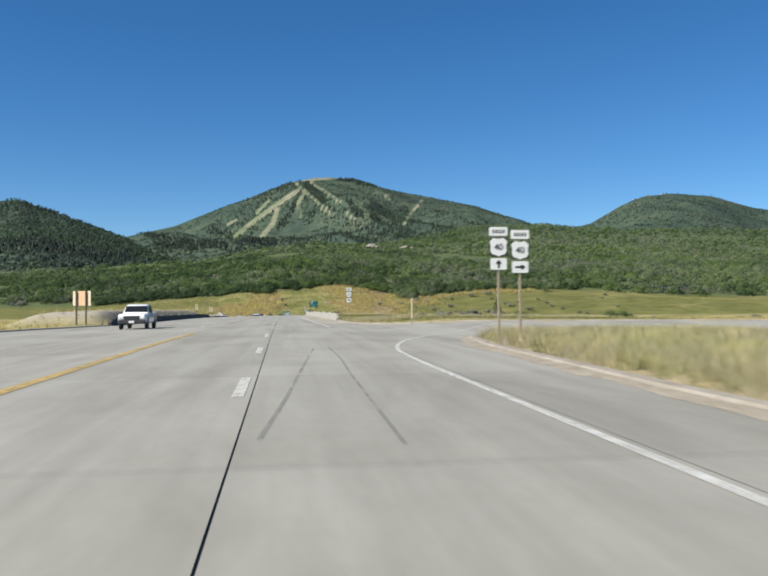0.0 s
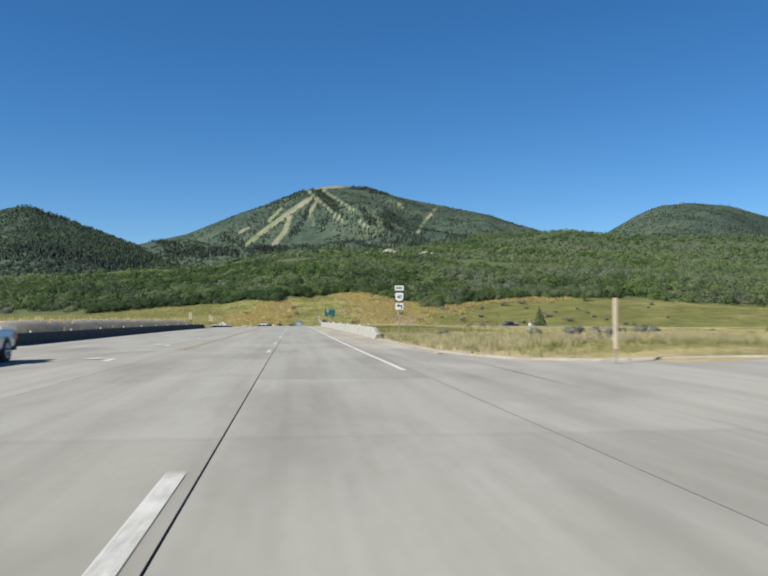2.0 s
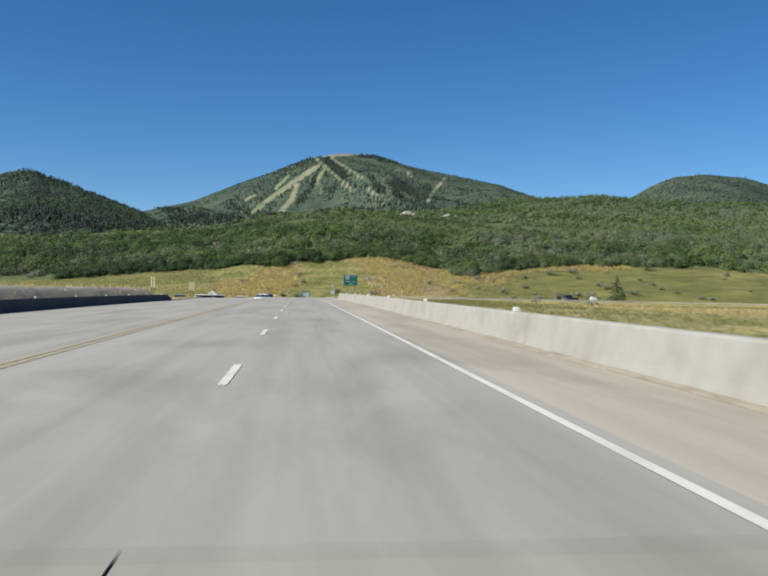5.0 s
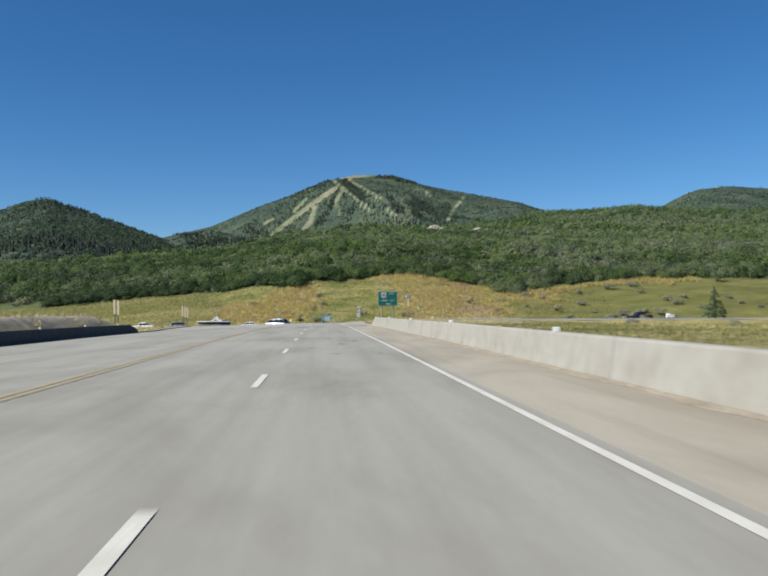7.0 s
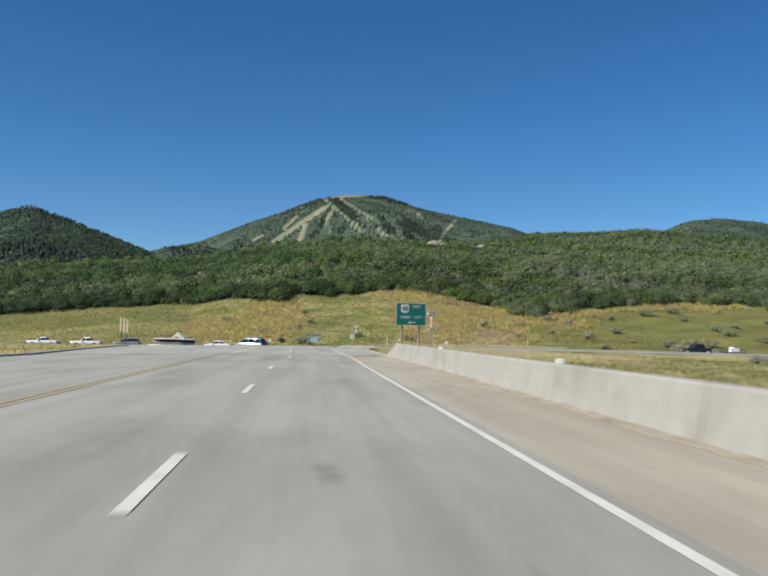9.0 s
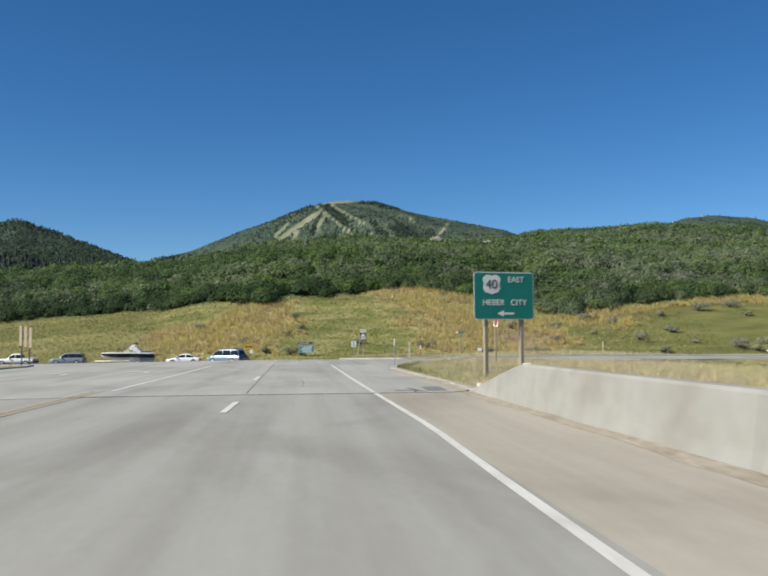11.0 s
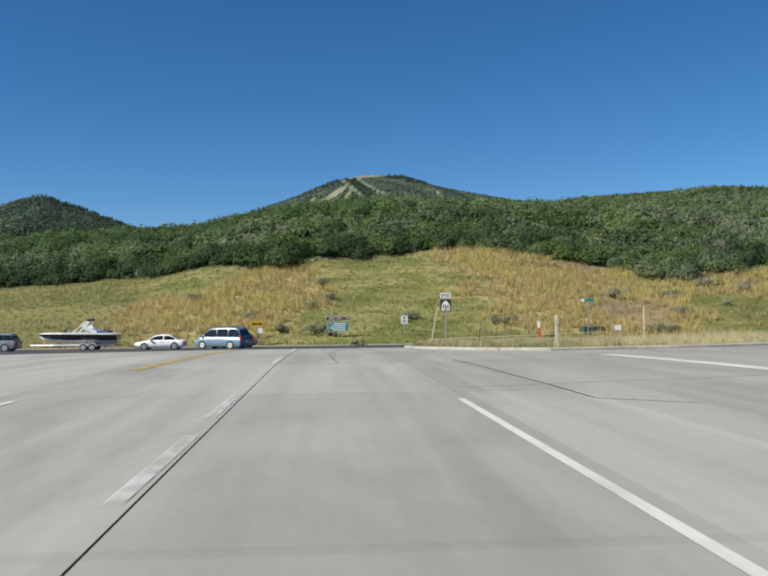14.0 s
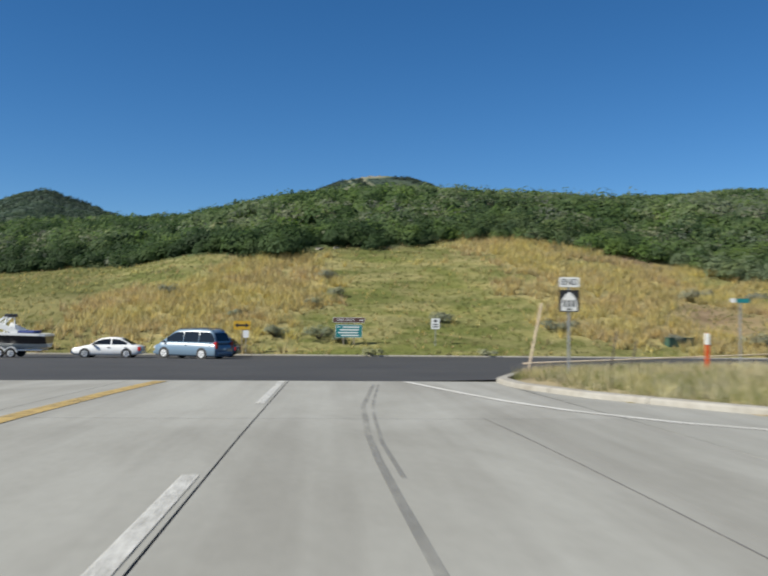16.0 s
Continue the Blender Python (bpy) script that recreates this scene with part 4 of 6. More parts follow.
def stain(x, y, a, b, seed):
    """A ragged dark blot soaked into the concrete."""
    t = np.linspace(0, 2 * math.pi, 29)[:-1]
    r = 0.45 + 0.9 * value_noise(2 + 1.6 * np.cos(t), 2 + 1.6 * np.sin(t), seed)
    px, py = x + a * r * np.cos(t), y + b * r * np.sin(t)
    v = np.r_[np.stack([px, py, surf_z(px, py) + 0.004], 1), [[x, y, float(surf_z(x, y)) + 0.004]]]
    k = np.arange(28)
    f = np.stack([k, (k + 1) % 28, np.full(28, 28)], 1)
    ob = mesh_object("stain", v, f, M_BLOT)
    at = ob.data.attributes.new("rim", "FLOAT", "POINT")
    at.data.foreach_set("value", np.r_[np.ones(28), 0.0].astype(np.float32))
    tagged(ob, "dark blot soaked into the bridge deck", "stain", group="stains on the deck", kind="structure")


for k, (x, y, a, b) in enumerate(((0.42, 143.1, 0.22, 0.42), (1.7, 143.0, 0.18, 0.3), (0.75, 150.8, 0.22, 0.7), (1.35, 154, 0.2, 0.8), (0.3, 158, 0.22, 0.9), (-0.4, 147.6, 0.18, 0.6))):
    stain(x, y, a, b, 301 + k)
stripe("sealed_crack", [(3.73, 204.4), (3.58, 203.75)], 0.05, M_SEAL, "short branch of the sealed crack", 0.009)
stripe("worn_patch", [(3.38, 204.1), (3.40, 204.65)], 0.5, M_BLOT_EVEN, "faint grey patch beside the sealed crack", 0.005)
stripe("asphalt_patch", [(4.25, 204.2), (4.35, 206.2)], 0.55, M_PATCH, "grey patch in the gutter", 0.007)


# ---- signs ----
def gz(x, y):
    return float(ground_z(np.array([float(x)]), np.array([float(y)]))[0])


def letters(text, size, material, parent, x, y, z, label=""):
    """Words standing proud of a sign's face, which looks to -y."""
    cu = bpy.data.curves.new("letters", "FONT")
    cu.body, cu.size, cu.align_x, cu.align_y, cu.extrude = text, size, "CENTER", "CENTER", 0.003
    tmp = bpy.data.objects.new("letters", cu)
    me = bpy.data.meshes.new_from_object(tmp)
    bpy.data.objects.remove(tmp)
    me.transform(pose(x, y, z, 90, 0, 0))
    me.materials.append(material)
    ob = new("lettering", me)
    ob.parent = parent
    return tagged(ob, label) if label else ob


def bars(material, parent, items, y):
    """Plain bars in place of writing: x, z, width, height."""
    bm = bmesh.new()
    for x, z, w, h in items:
        plate(bm, rounded(w, h, min(w, h) * 0.2, x, z, 2), y, y - 0.003)
    return part("writing_bars", bm, material, parent)


def panel(name, w, h, z, material, parent, x=0.0, y=0.0, r=0.04, rim=None, label=""):
    """A sheet-metal sign face with a rounded outline, folded back and painted rim."""
    if rim is not None:
        bm = bmesh.new()
        plate(bm, rounded(w, h, r, x, z), y, y + 0.006)
        part("rim", bm, rim, parent)
        bm = bmesh.new()
        plate(bm, rounded(w - 0.05, h - 0.05, r * 0.7, x, z), y - 0.004, y + 0.002)
    else:
        bm = bmesh.new()
        plate(bm, rounded(w, h, r, x, z), y - 0.002, y + 0.005)
    return part(name, bm, material, parent, label)


def post(parent, x, y, z0, z1, w=0.06, material=None, name="post"):
    bm = bmesh.new()
    box(bm, x, y, (z0 + z1) / 2, w, w, z1 - z0, w * 0.12)
    return part(name, bm, material or M_GALV, parent)


SHIELD = [(-0.5, 0.28), (-0.42, 0.40), (-0.26, 0.50), (0.0, 0.44), (0.26, 0.50), (0.42, 0.40), (0.5, 0.28), (0.44, 0.02), (0.47, -0.22), (0.36, -0.40), (0.12, -0.46), (0.0, -0.52), (-0.12, -0.46), (-0.36, -0.40), (-0.47, -0.22), (-0.44, 0.02)]


def shield(parent, x, z, w, y):
    bm = bmesh.new()
    plate(bm, [(x + a * w, z + b * w) for a, b in SHIELD], y - 0.004, y)
    return part("shield", bm, M_SWHITE, parent, "white route shield")


def arrow(parent, x, z, w, h, y, material, left=True):
    s = -1 if left else 1
    bm = bmesh.new()
    plate(bm, [(x + s * a * w, z + b * h) for a, b in ((0.5, 0.0), (0.12, 0.5), (0.12, 0.16), (-0.5, 0.16), (-0.5, -0.16), (0.12, -0.16), (0.12, -0.5))], y - 0.003, y)
    return part("arrow", bm, material, parent)


def route_sign(x, y, top, w, number, label, post_mat=None, turned=False, side=False):
    """A route marker: banner, shield on black and arrow plate on one post."""
    g = gz(x, y)
    ob = thing("route_sign", pose(x, y, g), label, "road sign", "route markers")
    t = top - g
    post(ob, 0, 0.05, -0.1, t - 0.05, 0.07, post_mat or M_POST)
    panel("banner", w, 0.29, t - 0.145, M_SWHITE, ob)
    bars(M_SBLACK, ob, [(-0.17 + 0.085 * k * w / 0.6, t - 0.145, 0.045, 0.12) for k in range(5)], -0.004)
    panel("shield_plate", w, 0.58, t - 0.66, M_SBLACK, ob)
    shield(ob, 0, t - 0.66, w * 0.96, -0.003)
    if number:
        letters(number, 0.30, M_SBLACK, ob, 0, -0.012, t - 0.67)
    else:
        bars(M_SBLACK, ob, [(-0.13, t - 0.67, 0.045, 0.24), (0.0, t - 0.67, 0.05, 0.24), (0.13, t - 0.67, 0.05, 0.24)], -0.010)
    panel("arrow_plate", w * 0.88, 0.38, t - 1.22, M_SWHITE, ob)
    bm = bmesh.new()
    z = t - 1.22
    if side:
        plate(bm, [(-0.17, z - 0.03), (-0.17, z + 0.03), (0.03, z + 0.03), (0.03, z + 0.10), (0.18, z), (0.03, z - 0.10), (0.03, z - 0.03)], -0.007, -0.003)
    elif turned:
        plate(bm, [(0.10, z - 0.14), (0.16, z - 0.14), (0.16, z + 0.08), (-0.02, z + 0.08), (-0.02, z + 0.14), (-0.18, z + 0.04), (-0.02, z - 0.06), (-0.02, z + 0.0), (0.10, z + 0.0)], -0.007, -0.003)
    else:
        plate(bm, [(-0.03, z - 0.14), (0.03, z - 0.14), (0.03, z + 0.0), (0.11, z + 0.0), (0.0, z + 0.14), (-0.11, z + 0.0), (-0.03, z + 0.0)], -0.007, -0.003)
    part("arrow", bm, M_SBLACK, ob)
    return ob


route_sign(6.5, 28.0, 3.96, 0.62, "40", "white highway forty route signs stacked on a wooden post")
route_sign(7.2, 27.9, 3.85, 0.62, "40", "white highway forty route signs with side arrow on wooden post", side=True)
route_sign(5.88, 84.0, 3.36, 0.53, "40", "white highway forty route sign with arrow on a wooden post", turned=True)


def guide_sign():
    x, y = 7.02, 208.0
    g = gz(x, y)
    ob = thing("guide_sign", pose(x, y, g, 0, 0, 13), "green highway guide sign on two grey wooden posts", "road sign")
    for dx in (-0.62, 0.63):
        post(ob, dx, 0.09, -0.2, 2.9, 0.12, M_POST)
    zc = 2.565 - g
    panel("face", 2.1, 1.5, zc, M_SGREEN, ob, rim=M_SWHITE, r=0.1, label="green face with white border")
    for k in (-0.35, 0.35):
        bm = bmesh.new()
        box(bm, 0, 0.025, zc + k, 1.7, 0.03, 0.05, 0.005)
        part("stiffener", bm, M_SIGNBACK, ob)
    shield(ob, -0.43, zc + 0.36, 0.62, -0.005)
    letters("40", 0.41, M_SBLACK, ob, -0.43, -0.013, zc + 0.35)
    letters("EAST", 0.26, M_SWHITE, ob, 0.42, -0.008, zc + 0.51, "white capitals")
    letters("HEBER", 0.265, M_SWHITE, ob, -0.37, -0.008, zc - 0.22, "white capitals")
    letters("CITY", 0.265, M_SWHITE, ob, 0.51, -0.008, zc - 0.22, "white capitals")
    arrow(ob, 0.05, zc - 0.56, 0.58, 0.2, -0.005, M_SWHITE)


guide_sign()


def one_way_sign():
    x, y = 11.1, 227.5
    g = gz(x, y)
    ob = thing("one_way_sign", pose(x, y, g), "one way plate above a red no-entry disc on a wooden post", "road sign")
    post(ob, 0.06, 0.06, -0.1, 2.98 - g, 0.1, M_POST)
    zt = 3.05 - g
    panel("plate", 1.02, 0.33, zt, M_SBLACK, ob, rim=M_SWHITE)
    arrow(ob, -0.02, zt, 0.84, 0.26, -0.006, M_SWHITE)
    letters("ONE WAY", 0.085, M_SBLACK, ob, 0.10, -0.013, zt)
    turn = pose(0.06, -0.01, 2.27 - g, 0, 0, -88)
    bm = bmesh.new()
    plate(bm, rounded(0.90, 0.90, 0.06), -0.006, 0.0)
    bm.transform(turn)
    entry = part("entry_plate", bm, M_SWHITE, ob, "white square plate turned across the road")
    bm = bmesh.new()
    plate(bm, [(0.42 * math.cos(a), 0.42 * math.sin(a)) for a in np.linspace(0, 2 * math.pi, 33)[:-1]], -0.010, -0.006)
    bm.transform(turn)
    part("red_disc", bm, M_SRED, entry, "red disc")
    bm = bmesh.new()
    plate(bm, rounded(0.66, 0.13, 0.02), -0.013, -0.010)
    bm.transform(turn)
    part("bar", bm, M_SWHITE, entry, "white bar")


one_way_sign()


def end_sign():
    x, y = 6.46, 263.0
    g = gz(x, y)
    ob = thing("end_sign", pose(x, y, g), "end of state route sign on a steel post", "road sign")
    t = 2.05 - g
    post(ob, 0, 0.04, -0.1, t - 0.05, 0.055, M_GALV)
    panel("banner", 0.56, 0.27, t - 0.135, M_SWHITE, ob)
    letters("END", 0.23, M_SBLACK, ob, 0, -0.006, t - 0.135)
    panel("plate", 0.56, 0.60, t - 0.65, M_SBLACK, ob)
    bm = bmesh.new()
    c = t - 0.72
    plate(bm, [(0.22, c - 0.2), (0.22, c - 0.02), (0.19, c + 0.12), (0.11, c + 0.24), (0.0, c + 0.32), (-0.11, c + 0.24), (-0.19, c + 0.12), (-0.22, c - 0.02), (-0.22, c - 0.2)], -0.006, -0.002)
    part("beehive", bm, M_SWHITE, ob, "white beehive outline")
    bars(M_SBLACK, ob, [(-0.12, c + 0.0, 0.06, 0.2), (0.0, c + 0.0, 0.06, 0.2), (0.12, c + 0.0, 0.06, 0.2)], -0.008)
    bars(M_SBLACK, ob, [(0.0, c - 0.155, 0.14, 0.04)], -0.008)


end_sign()


def small_sign(x, y, zc, w, h, label, mat=M_SWHITE, kinds=(), post_mat=M_GALV, pw=0.05, rim=None):
    g = gz(x, y)
    ob = thing("small_sign", pose(x, y, g), label, "road sign")
    post(ob, 0, 0.04, -0.1, zc - g + h * 0.3, pw, post_mat)
    panel("plate", w, h, zc - g, mat, ob, rim=rim)
    for kind in kinds:
        if kind == "bars":
            bars(M_SBLACK, ob, [(0, zc - g + h * k, w * 0.6, h * 0.1) for k in (-0.28, -0.06)], -0.006)
            bars(M_SBLACK, ob, [(0, zc - g + h * 0.26, w * 0.35, h * 0.22)], -0.006)
        if kind == "double_arrow":
            bm = bmesh.new()
            z = zc - g
            plate(bm, [(-0.44 * w, z), (-0.22 * w, z + 0.3 * h), (-0.22 * w, z + 0.11 * h), (0.22 * w, z + 0.11 * h), (0.22 * w, z + 0.3 * h), (0.44 * w, z),
                       (0.22 * w, z - 0.3 * h), (0.22 * w, z - 0.11 * h), (-0.22 * w, z - 0.11 * h), (-0.22 * w, z - 0.3 * h)], -0.006, -0.002)
            part("double_arrow", bm, M_SBLACK, ob)
    return ob


small_sign(8.35, 309.0, 0.32, 0.69, 0.86, "small white regulatory sign on a steel post in the grass", kinds=("bars",))
small_sign(-6.8, 306.6, 0.09, 1.27, 0.65, "yellow warning sign with a black two-way arrow", M_SYEL, ("double_arrow",), M_POST, 0.08)
small_sign(-6.42, 305.9, -0.56, 0.42, 0.56, "small plain white sign beside the yellow arrow", pw=0.05)
small_sign(20.85, 278.6, -0.17, 0.48, 0.36, "small plain white plate on a short post")


def direction_sign():
    x, y = 1.41, 309.0
    g = gz(x, y)
    ob = thing("direction_sign", pose(x, y, g), "brown plate above a teal direction board on two posts", "road sign")
    for dx in (-0.42, 0.42):
        post(ob, dx, 0.06, -0.1, 0.6 - g, 0.09, M_POST)
    panel("brown_plate", 2.55, 0.42, 0.55 - g, M_SBROWN, ob, rim=M_SWHITE)
    letters("DEER CREST", 0.26, M_SWHITE, ob, -0.25, -0.008, 0.55 - g)
    arrow(ob, 1.0, 0.55 - g, 0.34, 0.2, -0.006, M_SWHITE, False)
    z = -0.33 - g
    panel("teal_board", 2.12, 1.02, z, M_SBLUE, ob, rim=M_SWHITE)
    bars(M_SWHITE, ob, [(0.18, z + 0.32, 1.3, 0.1), (0.05, z + 0.1, 1.5, 0.1), (-0.05, z - 0.12, 1.6, 0.1), (0.1, z - 0.34, 1.4, 0.1)], -0.006)
    arrow(ob, -0.78, z + 0.33, 0.24, 0.16, -0.006, M_SWHITE)


direction_sign()


def street_name_sign():
    x, y = 18.4, 278.0
    g = gz(x, y)
    ob = thing("street_name_sign", pose(x, y, g), "teal street name blade on a tall steel post", "road sign")
    post(ob, 0.1, 0.0, -0.1, 1.85 - g, 0.06, M_GALV)
    panel("blade", 0.62, 0.2, 1.78 - g, M_SBLUE, ob, x=0.22, y=-0.04)
    panel("blade_end", 0.26, 0.2, 1.79 - g, M_SWHITE, ob, x=-0.25, y=-0.04)


street_name_sign()


def board_sign():
    """The back of a roadside board: three upright boards on two dark posts."""
    x, y = -19.4, 85.0
    g = gz(x, y)
    ob = thing("plywood_sign", pose(x, y, g, 0, 0, -24), "tan plywood back of a roadside board on two posts", "road sign")
    for dx in (-0.55, 0.52):
        post(ob, dx, -0.03, -0.1, 3.2 - g, 0.13, M_TWIG)
    z = 2.52 - g
    for dx, w, mat in ((-0.80, 0.36, M_PLY2), (-0.02, 0.92, M_PLY), (0.79, 0.38, M_PLY2)):
        bm = bmesh.new()
        box(bm, dx, 0.06, z, w, 0.03, 1.38, 0.004)
        part("board", bm, mat, ob)


board_sign()


def marker_boards(x, y, zs, count, label):
    g = gz(x, y)
    ob = thing("marker_boards", pose(x, y, g), label, "road sign", "boards by the side road")
    for k in range(count):
        dx = (k - (count - 1) / 2) * 0.36
        if k != 1 or count == 2:
            post(ob, dx * 0.8, 0.06, -0.1, zs[1] - g - 0.1, 0.09, M_TWIG)
        bm = bmesh.new()
        box(bm, dx, 0.0, (zs[0] + zs[1]) / 2 - g - 0.08 * k, 0.19, 0.03, zs[1] - zs[0], 0.004)
        part("board", bm, M_PLY2, ob)


marker_boards(-20.0, 204.0, (1.35, 2.78), 2, "two narrow tan boards on a dark post")
marker_boards(-20.4, 250.0, (0.85, 2.4), 3, "three narrow tan boards on dark posts")


M_WORNWHITE = surface("scuffed_white_plastic", [(0.35, (0.36, 0.34, 0.31)), (0.55, (0.50, 0.49, 0.46)), (0.7, (0.56, 0.55, 0.52))], 5.0, rough=0.6, stretch=(1, 1, 0.3), local=True)


def marker_post(x, y, top, w, label, mat, tip=None, lean=0.0):
    g = gz(x, y)
    ob = thing("marker_post", pose(x, y, g, 0, lean, 0), label, "marker post", "roadside marker posts")
    h = top - g
    bm = bmesh.new()
    plate(bm, [(-w / 2, -0.1), (w / 2, -0.1), (w / 2, h - w * 0.4), (w * 0.25, h), (-w * 0.25, h), (-w / 2, h - w * 0.4)], -0.03, 0.03)
    part("blade", bm, mat, ob)
    if tip is not None:
        bm = bmesh.new()
        box(bm, 0, 0, h - 0.2, w * 1.1, 0.075, 0.38, 0.005)
        part("cap", bm, tip, ob)
    return ob


tall = marker_post(7.5, 54.0, 1.77, 0.05, "tall marker post with a pale blade on a concrete stake", M_KERB)
bm = bmesh.new()
box(bm, 0, -0.05, 1.06, 0.085, 0.03, 1.25, 0.008)
part("white_blade", bm, M_PLY2, tall, "pale weathered blade")
marker_post(9.58, 252.85, 0.88, 0.10, "worn white marker post standing on the island kerb", M_WORNWHITE)
marker_post(12.63, 268.2, 0.47, 0.13, "orange marker post with a white tip", M_ORANGE, M_SWHITE)
marker_post(5.40, 225.6, 1.25, 0.034, "thin grey steel post with a white tip at the verge corner", M_SIGNBACK, M_SWHITE)
marker_post(6.0, 266.0, 1.43, 0.05, "leaning bleached wooden stake", M_PLY2, None, 11)
for x, y, top, lean in ((8.75, 266.5, 0.55, 9), (9.9, 268.0, 0.25, 14)):
    marker_post(x, y, top, 0.035, "thin dark weathered stake leaning in the grass", M_TWIG, None, lean)
for x, y, top in ((22.8, 278.75, 1.34), (27.8, 257.5, 0.75)):
    marker_post(x, y, top, 0.07, "bleached thin wooden post in the meadow", M_PLY2)


def fallen_rail():
    """A long grey rail leaning on the stakes."""
    a, b = Vector((5.9, 266.1, -0.48)), Vector((17.4, 270.2, -0.24))
    ob = thing("fence_rail", Matrix.Translation(a), "long bleached fence rail propped on stakes in grass", "fence rail")
    bm = bmesh.new()
    tube(bm, (0, 0, 0), b - a, 0.03, 8, 0.02)
    part("pole", bm, M_PLY2, ob)
    for share in (0.02, 0.36, 0.68, 0.98):
        p = (b - a) * share
        q = a + p
        bm = bmesh.new()
        tube(bm, (p.x, p.y + 0.04, gz(q.x, q.y) - a.z - 0.1), (p.x, p.y + 0.03, p.z + 0.06), 0.02, 6)
        part("prop", bm, M_TWIG, ob)


fallen_rail()


def utility_box():
    x, y = 28.6, 309.7
    g = gz(x, y)
    ob = thing("utility_box", pose(x, y, g, 0, 0, 10), "dark green utility cabinet half hidden in grass", "utility box")
    for nm, dx, sx in (("body", 0.0, 2.3), ("lid", 0.0, 2.38)):
        bm = bmesh.new()
        if nm == "body":
            box(bm, dx, 0, 0.2, sx, 0.8, 0.75, 0.06)
        else:
            box(bm, dx, 0, 0.60, sx, 0.86, 0.07, 0.03)
        part(nm, bm, M_UTIL, ob)


M_UTIL = plain("dark_green_paint", (0.03, 0.07, 0.05), 0.5)
utility_box()


def diamond_sign():
    """A yellow warning diamond that faces along the ramp, seen nearly edge on."""
    x, y = 18.9, 252.9
    g = gz(x, y)
    ob = thing("diamond_sign", pose(x, y, g, 0, 0, 80), "yellow warning diamond seen edge on above dry grass", "road sign")
    post(ob, 0, 0.05, -0.1, 2.2 - g, 0.07, M_POST)
    z = 1.75 - g
    bm = bmesh.new()
    plate(bm, [(0.64, z), (0, z + 0.66), (-0.64, z), (0, z - 0.66)], -0.012, 0.0)
    part("plate", bm, M_SYEL, ob)
    bm = bmesh.new()
    plate(bm, [(0.57, z), (0, z + 0.59), (-0.57, z), (0, z - 0.59)], 0.002, 0.008)
    part("sign_back", bm, M_SBLACK, ob, "dark back of the plate")


diamond_sign()


# ---- rocks ----
def rock(x, y, s, label):
    z = gz(x, y)
    bm = bmesh.new()
    bmesh.ops.create_icosphere(bm, subdivisions=2, radius=1.0)
    for v in bm.verts:
        n = noise.noise(v.co * 1.3 + Vector((x, y, 0)))
        v.co *= 0.8 + 0.5 * n
        v.co.x *= s
        v.co.y *= s * 0.7
        v.co.z *= s * 0.5
    ob = part("rock", bm, M_ROCK)
    ob.location = (x, y, z + (0.15 if s < 1 else 0.4) * s)
    return tagged(ob, label, "rock", "pale outcrops")


for x, y, s in ((52, 508, 3.4), (55.5, 507, 2.2), (49.6, 505, 1.8), (73, 512, 2.4), (77, 513, 1.8), (70, 510, 1.4), (-1.5, 345, 0.5), (-3, 343, 0.5), (0.5, 345.5, 0.45)):
    rock(x, y, s, "pale weathered rock showing through the brush")


M_HUTWALL = plain("pale_hut_wall", (0.42, 0.42, 0.42), 0.8)
M_HUTROOF = plain("grey_hut_roof", (0.30, 0.29, 0.28), 0.7)


def summit_hut(az, y, w, label):
    """A small building with a gabled roof, far off on a crest."""
    x = math.tan(radians(az)) * (y - 118)
    z = gz(x, y)
    ob = thing("summit_hut", pose(x, y, z), label, "hut", "huts on the crests")
    bm = bmesh.new()
    box(bm, 0, 0, 1.2, w, 7, 3.6, 0.1)
    part("walls", bm, M_HUTWALL, ob)
    bm = bmesh.new()
    plate(bm, [(-w * 0.55, 2.9), (w * 0.55, 2.9), (0, 4.8)], -4.0, 4.0)
    part("roof", bm, M_HUTROOF, ob)


for az, y, w in ((1.9, 4125, 14), (2.45, 4130, 24), (3.0, 4130, 14)):
    summit_hut(az, y, w, "pale hut on the summit above the cleared runs")
for az, y, w in ((23.7, 3370, 15), (24.5, 3375, 11), (25.4, 3375, 13)):
    summit_hut(az, y, w, "white house on the rounded hill")


# ---- plants ----
rng = np.random.default_rng(7)
# far leaf greens hold extra blue, distance haze put into the colour
M_FARBRUSH = leaf_mat("hazy_far_leaves", [(0.0, (0.030, 0.055, 0.039)), (0.5, (0.044, 0.072, 0.049)), (1.0, (0.064, 0.092, 0.062))], patch_scale=0.004, patch=(0.75, 1.2))
M_GREYBRUSH = leaf_mat("grey_brush_leaves", [(0.0, (0.118, 0.136, 0.098)), (0.6, (0.156, 0.172, 0.128)), (1.0, (0.205, 0.215, 0.160))], patch=(0.85, 1.12))


